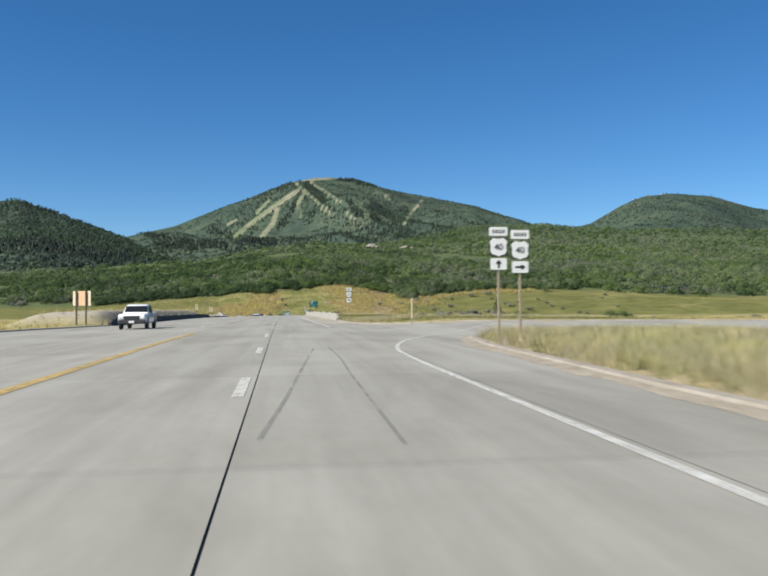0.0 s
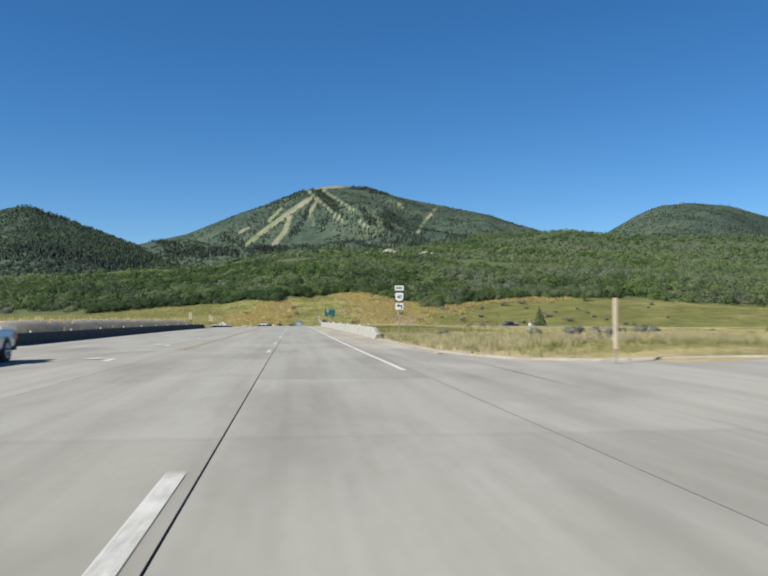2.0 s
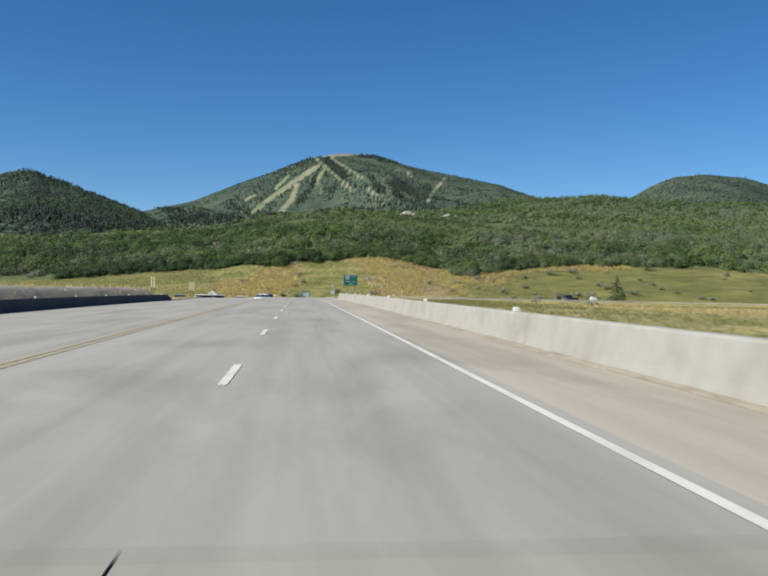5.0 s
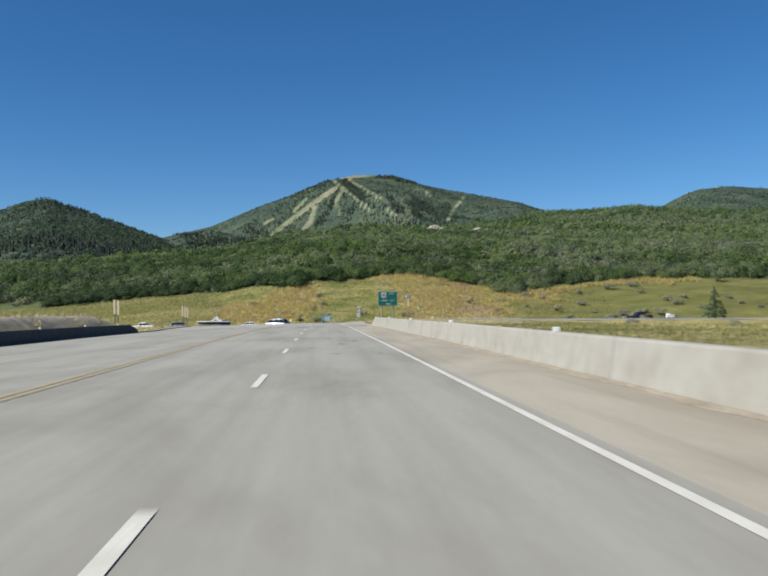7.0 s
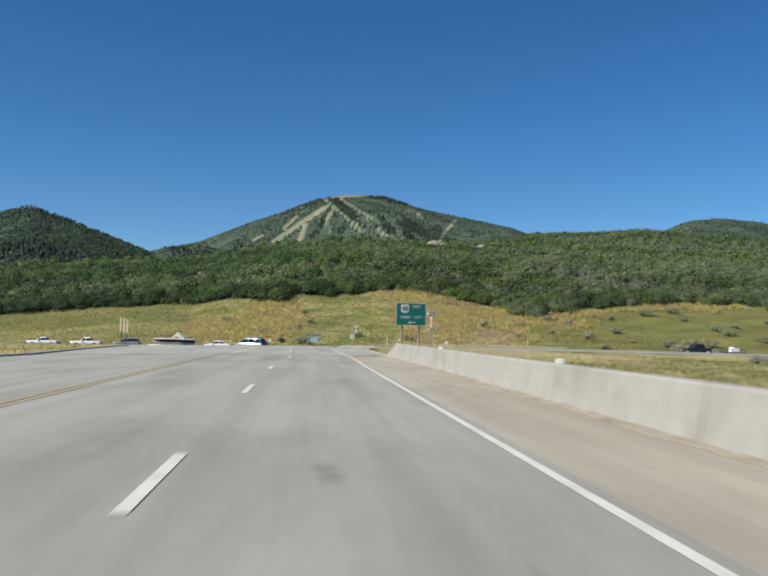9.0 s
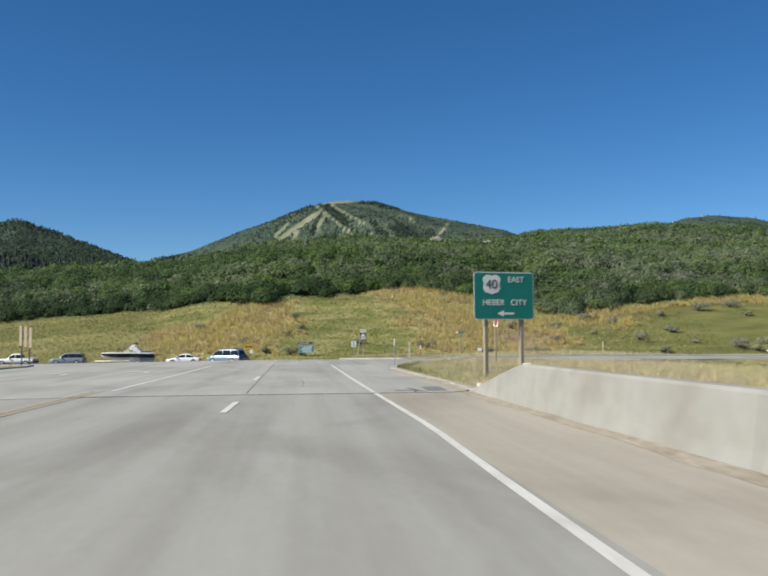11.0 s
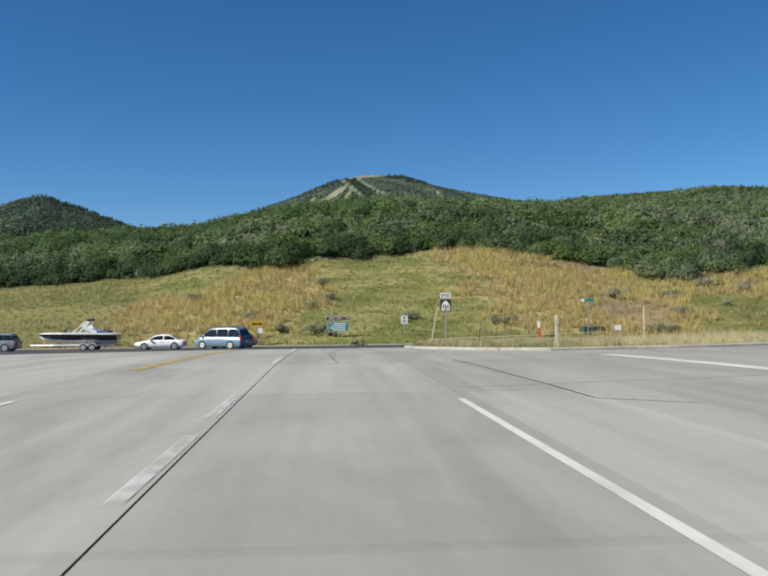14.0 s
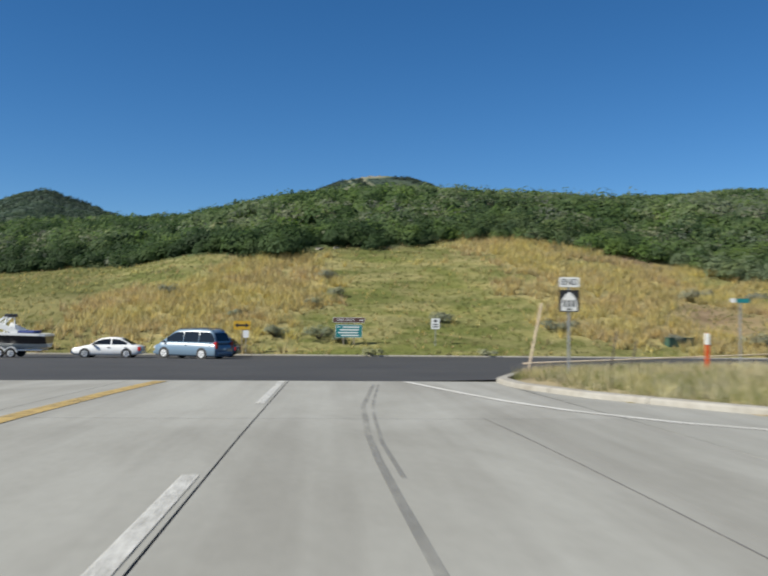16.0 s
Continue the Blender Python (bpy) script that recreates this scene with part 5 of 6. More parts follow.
def leaf_quads(centres, radii, per, size, flat=0.75):
    """Clumps of leaf quads over domes: centres (n,3), radii (n,3). Returns corners and faces."""
    n = len(centres)
    d = rng.normal(size=(n, per, 3))
    d[..., 2] = np.abs(d[..., 2]) * flat + 0.02 - 0.25 * rng.random((n, per))
    d /= np.linalg.norm(d, axis=-1, keepdims=True)
    lump = 0.78 + 0.26 * rng.random((n, per, 1)) ** 0.7
    c = centres[:, None, :] + d * radii[:, None, :] * lump
    nrm = d * (1.0, 1.0, 0.8) + (-0.1, -0.12, 0.26) + 0.17 * rng.normal(size=d.shape)
    nrm /= np.linalg.norm(nrm, axis=-1, keepdims=True)
    ref = rng.normal(size=d.shape)
    u = np.cross(nrm, ref)
    u /= np.linalg.norm(u, axis=-1, keepdims=True)
    v = np.cross(nrm, u)
    s = (size * np.sqrt(radii.mean(1)))[:, None, None] * (0.6 + 0.8 * rng.random((n, per, 1)))
    q = np.stack([c - u * s * 1.1 - v * s * 0.7, c + u * s * 1.1 - v * s * 0.7, c + u * s * rng.uniform(-0.5, 0.5, (n, per, 1)) + v * s * 1.4], 2).reshape(-1, 3)
    return q, np.arange(len(q)).reshape(-1, 3)


def scatter_brush(y_test, count, xr, yr):
    x, y = rng.uniform(*xr, count), rng.uniform(*yr, count)
    keep = y_test(x, y)
    return x[keep], y[keep]


def brush_object(name, x, y, size, per, leaf, label, material=None, stretch=1.0, lobes=4):
    """Uneven shrubs, each of several lobes of leaves."""
    n = len(x)
    w = size * (0.45 + 0.72 * rng.random(n) ** 1.3 + 0.12 * (rng.random(n) > 0.93))
    ox, oy = rng.normal(0, 0.30, (n, lobes)) * w[:, None], rng.normal(0, 0.30, (n, lobes)) * w[:, None]
    ox, oy = np.clip(ox, -0.5 * w[:, None], 0.5 * w[:, None]), np.clip(oy, -0.5 * w[:, None], 0.5 * w[:, None])
    lx, ly = (x[:, None] + ox).ravel(), (y[:, None] + oy).ravel()
    lw = (w[:, None] * (0.32 + 0.28 * rng.random((n, lobes)))).ravel()
    up = (w[:, None] * 0.28 * rng.random((n, lobes)) * stretch).ravel()
    z = ground_z(lx, ly)
    r = np.stack([lw, lw, lw * (0.8 + 0.4 * rng.random(len(lw))) * stretch], 1)
    c = np.stack([lx, ly, z + up], 1)
    v, f = leaf_quads(c, r, max(3, per // lobes), leaf)
    ob = mesh_object(name, v, f, material or M_BRUSH)
    drift = fbm(x / (9 * size), y / (9 * size), 3, 44)
    dark = 0.30 * smooth01((-6 - x) / 14) * (y < 470) + 0.30 * (x < -100) * (y > 640)
    up = y - brush_edge(x)
    grey = 0.24 * smooth01((x - 46) / 22) * smooth01((78 - up) / 30) * smooth01((up - 6) / 8) * (y < 480) + 0.16 * smooth01((x - 60) / 60) * (up > 90) * (y < 900)
    grey = grey + 0.10 * smooth01((up - 22) / 20) * (y < 480)
    tone = np.clip(0.46 + grey - dark + 1.6 * (drift - 0.5) + 0.29 * rng.normal(size=n), 0, 1)
    a = ob.data.attributes.new("tone", "FLOAT", "POINT")
    a.data.foreach_set("value", np.repeat(tone, len(v) // n).astype(np.float32))
    return tagged(ob, label, "brush", kind="stuff")


def in_view(x, y):
    a = np.degrees(np.arctan2(x, np.maximum(y - 60, 1)))
    return (a > -30) & (a < 38)


def brushy(x, y, cover=0.62):
    return (y > brush_edge(x) + 1.0 + 2.5 * (value_noise(x / 4.0, y / 4.0, 12) - 0.3)) & in_view(x, y) & (value_noise(x / 14, y / 14, 8) < cover + 0.25)


x, y = scatter_brush(lambda a, b: brushy(a, b, 0.7) & (b < brush_edge(a) + 12), 2900, (-75, 120), (334, 378))
brush_object("oak_brush", x, y, 3.5, 620, 0.102, "dense green oak brush at the top of the grass bank")
x, y = scatter_brush(lambda a, b: brushy(a, b, 0.72) & ((b > brush_edge(a) + 9) | (a > 114)) & (b < brush_edge(a) + 75), 5000, (-120, 262), (332, 430))
brush_object("oak_brush", x, y, 4.1, 144, 0.155, "green oak brush over the crest of the hill", stretch=0.95, lobes=3)
x, y = scatter_brush(lambda a, b: in_view(a, b) & (b > brush_edge(a) + 60) & (value_noise(a / 30, b / 30, 18) < 0.72 + 0.2 * (a > 60)), 23000, (-330, 560), (470, 900))
brush_object("hill_brush", x, y, 3.2, 18, 0.30, "mixed green brush covering the far hillside", lobes=2)
x, y = scatter_brush(lambda a, b: in_view(a, b) & (b > brush_edge(a) + 60) & (value_noise(a / 30, b / 30, 18) < 0.75), 5300, (-190, 300), (400, 475))
brush_object("hill_brush", x, y, 3.2, 54, 0.175, "mixed green brush on the shoulder of the hill", lobes=3)
x, y = scatter_brush(lambda a, b: in_view(a, b) & (b > brush_edge(a) + 30) & (value_noise(a / 24, b / 24, 19) > 0.56), 9000, (-330, 560), (370, 900))
brush_object("sage_brush", x, y, 2.5, 32, 0.20, "grey-green brush in drifts on the hillside", M_GREYBRUSH, lobes=2)
x, y = scatter_brush(lambda a, b: (b > brush_edge(a) + 3) & in_view(a, b) & (value_noise(a / 9, b / 9, 28) > 0.52), 3600, (-110, 190), (330, 430))
brush_object("sage_brush", x, y, 2.9, 88, 0.165, "grey-green brush among the oak", M_GREYBRUSH, 1.0)


def fir_object(name, x, y, height, label):
    """Narrow dark firs: three skirts of ragged needles on each."""
    n = len(x)
    z = ground_z(x, y)
    h = height * (0.6 + 0.7 * rng.random(n))
    vs, fs, k0 = [], [], 0
    seg = 6
    for lo, hi, rr in ((0.02, 0.5, 0.29), (0.28, 0.76, 0.22), (0.55, 1.0, 0.14)):
        a = rng.random((n, 1)) * 6.28 + np.arange(seg) * 6.283 / seg
        rad = h[:, None] * rr * (0.65 + 0.6 * rng.random((n, seg)))
        ring = np.stack([x[:, None] + rad * np.cos(a), y[:, None] + rad * np.sin(a), z[:, None] + h[:, None] * (lo + 0.05 * rng.random((n, seg)))], -1)
        tip = np.stack([x, y, z + h * hi], -1)[:, None, :]
        v = np.concatenate([ring, tip], 1).reshape(-1, 3)
        base = k0 + np.arange(n)[:, None] * (seg + 1)
        i = np.arange(seg)
        f = np.stack([base + i, base + (i + 1) % seg, np.broadcast_to(base + seg, (n, seg))], -1).reshape(-1, 3)
        vs.append(v)
        fs.append(f)
        k0 += len(v)
    return tagged(mesh_object(name, np.concatenate(vs), np.concatenate(fs), M_FIR), label, "woods", kind="stuff")


def firs(count, az, yr, mask):
    a, y = np.radians(rng.uniform(*az, count)), rng.uniform(*yr, count)
    x = np.tan(a) * (y - 118)
    k = mask(x, y)
    return x[k], y[k]


x, y = firs(5200, (-27, -5), (1150, 2440), lambda a, b: (value_noise(a / 160, b / 300, 61) + 0.35 * value_noise(a / 40, b / 60, 62) > 0.62 + 0.26 * smooth01((-10.5 - np.degrees(np.arctan2(a, b))) / 3)))
fir_object("fir_woods", x, y, 8.5, "dark fir woods on the flank of the side hill")


x, y = firs(12000, (-30, -6), (700, 2430), lambda a, b: value_noise(a / 60, b / 120, 64) < 0.8)
brush_object("far_brush", x, y, 8.0, 10, 0.75, "green brush and aspen on the side hill", M_FARBRUSH, lobes=2)


def line_distance(a, b, lines):
    """How far, in degrees seen from the road, a place on the mountain lies from the nearest of the lines."""
    z = ground_z(a, b)
    az, el = np.degrees(np.arctan2(a, b - 34)), np.degrees(np.arctan2(z - 1.4, np.hypot(a, b - 34)))
    best = np.full(a.shape, 9.0)
    for line in lines:
        for (a0, e0), (a1, e1) in zip(line, line[1:]):
            dx, dy = a1 - a0, e1 - e0
            s = np.clip(((az - a0) * dx + (el - e0) * dy) / (dx * dx + dy * dy), 0, 1)
            best = np.minimum(best, np.hypot(az - a0 - s * dx, el - e0 - s * dy))
    return best


def off_runs(a, b):
    return line_distance(a, b, RUNS) > 0.13


# stands of dark firs between and beside the runs
STANDS = [[(1.75, 8.2), (2.6, 7.35), (3.3, 6.6)], [(1.0, 7.1), (0.55, 6.2), (-0.1, 5.3)], [(4.5, 7.1), (5.2, 6.3)], [(5.9, 6.7), (6.3, 5.9)], [(2.2, 6.5), (1.9, 5.8)], [(3.9, 8.72), (6.2, 8.2)], [(-4.5, 5.2), (-2.5, 4.6), (-0.5, 4.4)], [(-9.4, 5.1), (-7.6, 4.7), (-6.2, 4.4), (-3.8, 4.2)], [(-7.6, 4.3), (-5.5, 4.0)]]


x, y = firs(13000, (-9, 20), (1500, 4150), lambda a, b: (value_noise(a / 210, b / 420, 71) + 0.3 * value_noise(a / 50, b / 80, 72) > 0.76) & off_runs(a, b))
fir_object("fir_woods", x, y, 8.5, "dark firs in bands between the cleared mountain runs")
x, y = firs(34000, (-10.5, 8), (1100, 4150), lambda a, b: (line_distance(a, b, STANDS) < 0.10 + 0.2 * value_noise(a / 60, b / 120, 77)) & off_runs(a, b))
fir_object("fir_woods", x, y, 9.5, "dark fir stands beside the cleared mountain runs")
x, y = firs(12500, (-9, 20), (1200, 4150), lambda a, b: (value_noise(a / 90, b / 160, 74) < 0.75) & off_runs(a, b))
brush_object("far_brush", x, y, 6.5, 10, 0.8, "green brush and aspen on the mountain", M_FARBRUSH, lobes=2)
x, y = firs(6000, (15, 36), (1100, 3390), lambda a, b: value_noise(a / 80, b / 120, 84) < 0.7)
brush_object("far_brush", x, y, 5.5, 12, 0.75, "green brush on the rounded hill", M_FARBRUSH, lobes=2)
x, y = firs(1300, (18, 36), (1500, 3390), lambda a, b: value_noise(a / 180, b / 300, 81) + 0.3 * value_noise(a / 50, b / 80, 82) > 0.78)
fir_object("fir_woods", x, y, 7, "scattered dark trees on the rounded hill")


def blades(x, y, h, w, per, label, material, name="grass", lean=0.85):
    """Tufts of thin blades."""
    n = len(x)
    z = ground_z(x, y)
    a = rng.random((n, per)) * 6.283
    off = 0.16 * rng.random((n, per))
    hh = (h[:, None] if np.ndim(h) else h) * (0.5 + 0.7 * rng.random((n, per)))
    bx, by = x[:, None] + off * np.cos(a), y[:, None] + off * np.sin(a)
    t = rng.random((n, per)) * 6.283
    ww = w * (0.6 + 0.8 * rng.random((n, per)))
    l = lean * hh * rng.random((n, per))
    zz = np.broadcast_to(z[:, None], a.shape) - 0.02
    p = np.stack([np.stack([bx - ww * np.cos(t), by - ww * np.sin(t), zz], -1), np.stack([bx + ww * np.cos(t), by + ww * np.sin(t), zz], -1),
                  np.stack([bx + l * np.cos(a), by + l * np.sin(a), zz + hh], -1)], 2).reshape(-1, 3)
    return tagged(mesh_object(name, p, np.arange(len(p)).reshape(-1, 3), material), label, "grass", kind="stuff")


def grass_patch(count, xr, yr, h, w, per, label, material=M_DRY, away=0.35, test=None):
    x, y = rng.uniform(*xr, count), rng.uniform(*yr, count)
    k = paved_distance(x, y) > away
    # thinner towards the far edges of the patch
    thin = (xr[1] - x if xr[0] >= 0 else x - xr[0]) / (0.3 * (xr[1] - xr[0]))
    if yr[1] < 300:
        thin = np.minimum(thin, np.minimum(y - yr[0], yr[1] - y) / (0.12 * (yr[1] - yr[0])))
    k &= rng.random(count) < thin
    if test is not None:
        k &= test(x, y)
    return blades(x[k], y[k], h, w, per, label, material)


grass_patch(8500, (5, 20), (2, 42), 0.40, 0.006, 10, "tall dry golden grass beside the kerb", M_STRAW)
grass_patch(6500, (5, 20), (2, 42), 0.34, 0.006, 10, "dull olive grass among the golden stems", M_GRASS)
grass_patch(3500, (5, 26), (2, 100), 0.22, 0.006, 8, "greener grass among the dry stems", M_GRASS)
grass_patch(11000, (5, 30), (60, 100), 0.27, 0.006, 9, "dry grass beside the ramp", M_STRAW)
grass_patch(8000, (5, 30), (56, 100), 0.24, 0.007, 9, "yellow-green grass among the dry stems beside the ramp", M_GRASS)
grass_patch(13000, (4.9, 22), (198, 242), 0.30, 0.0055, 10, "tall dry straw round the guide sign", M_STRAW, test=lambda a, b: (b < 209) | (a > 5.2 + 1.8 * smooth01((b - 209) / 12) * value_noise(a / 2, b / 2, 33)))
grass_patch(4000, (4.9, 11), (206, 236), 0.15, 0.006, 10, "short green grass at the corner of the verge", M_GRASS)
grass_patch(8000, (3.6, 34), (250, 285), 0.32, 0.006, 14, "dry grass on the traffic island", M_STRAW)
grass_patch(3000, (3.6, 14), (251, 279), 0.26, 0.007, 12, "greener weeds on the traffic island", M_GRASS)
grass_patch(6500, (5.6, 24), (89, 200), 0.18, 0.011, 8, "short yellowing grass behind the parapet", M_GRASS)
grass_patch(10000, (22, 120), (90, 300), 0.36, 0.022, 6, "dry meadow grass beyond the bridge", test=lambda a, b: (b < 190) | (b > 262))
grass_patch(6000, (22, 100), (190, 242), 0.13, 0.02, 6, "short mown grass before the ramp", M_GRASS)
grass_patch(4500, (-70, -16.8), (20, 260), 0.4, 0.03, 6, "dry grass on the far side of the road")
def bank_dry(a, b):
    return (b < brush_edge(a) + 2) & (a - 0.25 * (b - 320) > -27 + 6 * value_noise(a / 3, b / 3, 93)) & (1 - green_share(a, b) + 1.1 * (value_noise(a / 1.6, b / 1.6, 92) - 0.5) > 0.60) & (bare_share(a, b) < 0.45)


grass_patch(40000, (-110, 100), (306, 362), 0.95, 0.036, 11, "clumps of dry golden grass on the bank", test=bank_dry)
grass_patch(4000, (-100, 62), (306, 362), 0.45, 0.03, 6, "scattered dry stems among the green grass", test=lambda a, b: (b < brush_edge(a) + 2) & ~bank_dry(a, b))
grass_patch(19000, (-100, 70), (306, 362), 0.22, 0.028, 7, "greener grass on the bank", M_GRASS, test=lambda a, b: (b < brush_edge(a) + 2) & ~bank_dry(a, b))


def sage(x, y, s, label, material=None, name="sage_bush"):
    """One low bush: woody stems under a dome of small leaves."""
    z = gz(x, y)
    ob = thing(name, pose(x, y, z), label, "bush", "bushes on the meadow")
    bm = bmesh.new()
    for k in range(7):
        a = k * 0.9 + x
        tube(bm, (0, 0, -0.05), (0.35 * s * math.cos(a), 0.35 * s * math.sin(a), 0.42 * s), 0.03 * s, 5, 0.012 * s)
    part("stems", bm, M_TWIG, ob)
    n = 7
    c = np.stack([rng.normal(0, 0.32 * s, n), rng.normal(0, 0.32 * s, n), rng.uniform(0.18, 0.38, n) * s], 1)
    v, f = leaf_quads(c, np.full((n, 3), 0.34 * s), 110, 0.075)
    leaves = mesh_object("leaves", v, f, material or M_SAGE)
    leaves.parent = ob
    return ob


for x, y, s in ((-0.3, 330.5, 1.7), (0.9, 324, 1.4), (-1.6, 320.5, 1.1), (9.5, 315.5, 1.5), (36, 325, 2.0), (41, 316, 1.5), (-1.0, 310.5, 1.8), (0.6, 310, 1.2), (-4.6, 311, 1.5), (19.8, 313, 1.7), (35.5, 309, 2.0),
                (37.6, 309.4, 1.3), (-16, 325, 1.5), (44, 328, 1.6), (28.4, 310, 1.2), (-8.4, 316.6, 1.1), (69, 311.5, 2.4), (75, 313, 2.2), (78, 312, 2.0), (91, 315, 2.6), (73, 334, 2.6), (80, 336, 2.4), (3.0, 305.8, 1.0), (12, 306, 0.9)):
    sage(x, y, s, "low grey-green sage bush on the grass slope")
for x, y, s in ((11.4, 75, 0.7), (12.9, 74, 0.8), (12.4, 68, 0.75), (16, 78, 0.8), (20, 82, 1.0), (9.5, 90, 0.7), (50, 263, 1.8), (56, 265, 1.5)):
    sage(x, y, s, "pale sage bush in tall dry grass")
spots = random.Random(11)
for k in range(24):
    x, y = spots.uniform(48, 128), spots.uniform(308, 334)
    sage(x, y, spots.uniform(0.9, 2.0), "low grey-green sage bush on the grass slope")
for k in range(16):
    x, y = spots.uniform(24, 90), spots.uniform(96, 225)
    sage(x, y, spots.uniform(0.6, 1.2), "pale sage bush in tall dry grass")
for x, y, s in ((39.2, 99.4, 1.9), (27, 98, 1.4), (105, 340, 3.2)):
    sage(x, y, s, "dark green rounded bush standing alone", M_OAK, "green_bush")


def young_fir(x, y, h):
    z = gz(x, y)
    ob = thing("young_fir", pose(x, y, z), "small bushy green conifer standing alone in the meadow", "tree")
    bm = bmesh.new()
    tube(bm, (0, 0, -0.1), (0, 0, h * 0.95), 0.07, 7, 0.015)
    part("trunk", bm, M_TWIG, ob)
    tiers = 11
    zc = np.linspace(0.08, 0.97, tiers)
    cs, rs = [], []
    for t in zc:
        r = h * 0.36 * (1 - t) + 0.1
        for k in range(max(2, int(7 * (1 - t)) + 1)):
            a = rng.random() * 6.28
            cs.append((0.6 * r * math.cos(a), 0.6 * r * math.sin(a), h * t))
            rs.append((r * 0.62, r * 0.62, h * 0.06 + 0.08))
    v, f = leaf_quads(np.array(cs), np.array(rs), 45, 0.12)
    crown = mesh_object("crown", v, f, M_OAK)
    crown.parent = ob


young_fir(62.5, 251, 5.1)


# ---- vehicles ----
def paint(name, col, rough=0.3):
    m = plain(name, col, rough, 0.0, 0.06, 2.0, coat=0.6)
    return m


M_GLASS = plain("tinted_glass", (0.012, 0.014, 0.016), 0.08, var=0.02)
M_RUBBER = plain("tyre_rubber", (0.02, 0.02, 0.02), 0.8)
M_RIM = plain("alloy_rim", (0.74, 0.74, 0.74), 0.4, 0.3)
M_DARKTRIM = plain("black_trim", (0.03, 0.03, 0.032), 0.6)
M_LAMP = plain("headlamp_lens", (0.75, 0.76, 0.76), 0.12)
M_TAIL = plain("tail_lamp_lens", (0.45, 0.02, 0.02), 0.15)
M_VAN = paint("light_blue_paint", (0.115, 0.175, 0.240))
M_CARWHITE = paint("white_car_paint", (0.720, 0.720, 0.711))
M_TEAL = paint("dark_teal_paint", (0.010, 0.032, 0.056))
M_SILVER = paint("grey_silver_paint", (0.154, 0.175, 0.203))
M_CARBLACK = paint("black_car_paint", (0.012, 0.012, 0.014))
M_HULLW = paint("white_gelcoat", (0.738, 0.738, 0.720))
M_HULLB = paint("black_gelcoat", (0.015, 0.015, 0.022))


def hull_loft(bm, sections):
    """Skins closed sections, each a list of points of equal count."""
    rings = [[bm.verts.new(p) for p in s] for s in sections]
    n = len(rings[0])
    for a, b in zip(rings, rings[1:]):
        for i in range(n):
            j = (i + 1) % n
            bm.faces.new((a[i], a[j], b[j], b[i]))
    bm.faces.new(rings[0][::-1])
    bm.faces.new(rings[-1])
    bmesh.ops.recalc_face_normals(bm, faces=bm.faces)
    return bm


def body_sections(stations, W):
    """Body cross-sections along x: (x, bottom, shoulder, top, half-width share, top-width share)."""
    out = []
    for x, zb, zs, zt, hw, tw in stations:
        h, t = W / 2 * hw, W / 2 * tw
        out.append([(x, -h * 0.93, zb), (x, -h, zb + 0.12), (x, -h, zs), (x, -(h + t) / 2 * 0.98, (zs + zt) / 2 + 0.02), (x, -t * 0.9, zt), (x, t * 0.9, zt), (x, (h + t) / 2 * 0.98, (zs + zt) / 2 + 0.02), (x, h, zs), (x, h, zb + 0.12), (x, h * 0.93, zb)])
    return out


def flowing(stations):
    """More stations between the given ones, so that the body's lines flow."""
    s = np.array(stations)
    k = np.arange(len(s))
    u = np.linspace(0, len(s) - 1, len(s) * 5)
    fine = np.stack([np.interp(u, k, s[:, i]) for i in range(s.shape[1])], 1)
    for _ in range(3):
        fine[1:-1] = 0.25 * fine[:-2] + 0.5 * fine[1:-1] + 0.25 * fine[2:]
    return fine.tolist()


def wheel(parent, x, y, r, w, side):
    bm = bmesh.new()
    tube(bm, (x, y - w / 2, r), (x, y + w / 2, r), r, 20)
    bmesh.ops.bevel(bm, geom=[e for e in bm.edges if len(e.link_faces) == 2 and any(len(f.verts) > 4 for f in e.link_faces)], offset=0.03, segments=2, affect="EDGES")
    tyre = part("wheel", bm, M_RUBBER, parent)
    bm = bmesh.new()
    yo = y + side * w / 2
    tube(bm, (x, yo - side * 0.04, r), (x, yo + side * 0.012, r), r * 0.66, 16)
    part("rim", bm, M_RIM, tyre)
    bm = bmesh.new()
    for k in range(5):
        a = k * 2 * math.pi / 5
        tube(bm, (x + 0.14 * r * math.cos(a), yo + side * 0.016, r + 0.14 * r * math.sin(a)), (x + 0.6 * r * math.cos(a + 0.35), yo + side * 0.016, r + 0.6 * r * math.sin(a + 0.35)), 0.022, 5)
    part("slots", bm, M_DARKTRIM, tyre)


def arch(parent, x, r, W):
    for s in (-1, 1):
        bm = bmesh.new()
        tube(bm, (x, s * (W / 2 - 0.10), r), (x, s * (W / 2 + 0.006), r), r * 1.16, 20)
        part("wheel_arch", bm, M_DARKTRIM, parent)


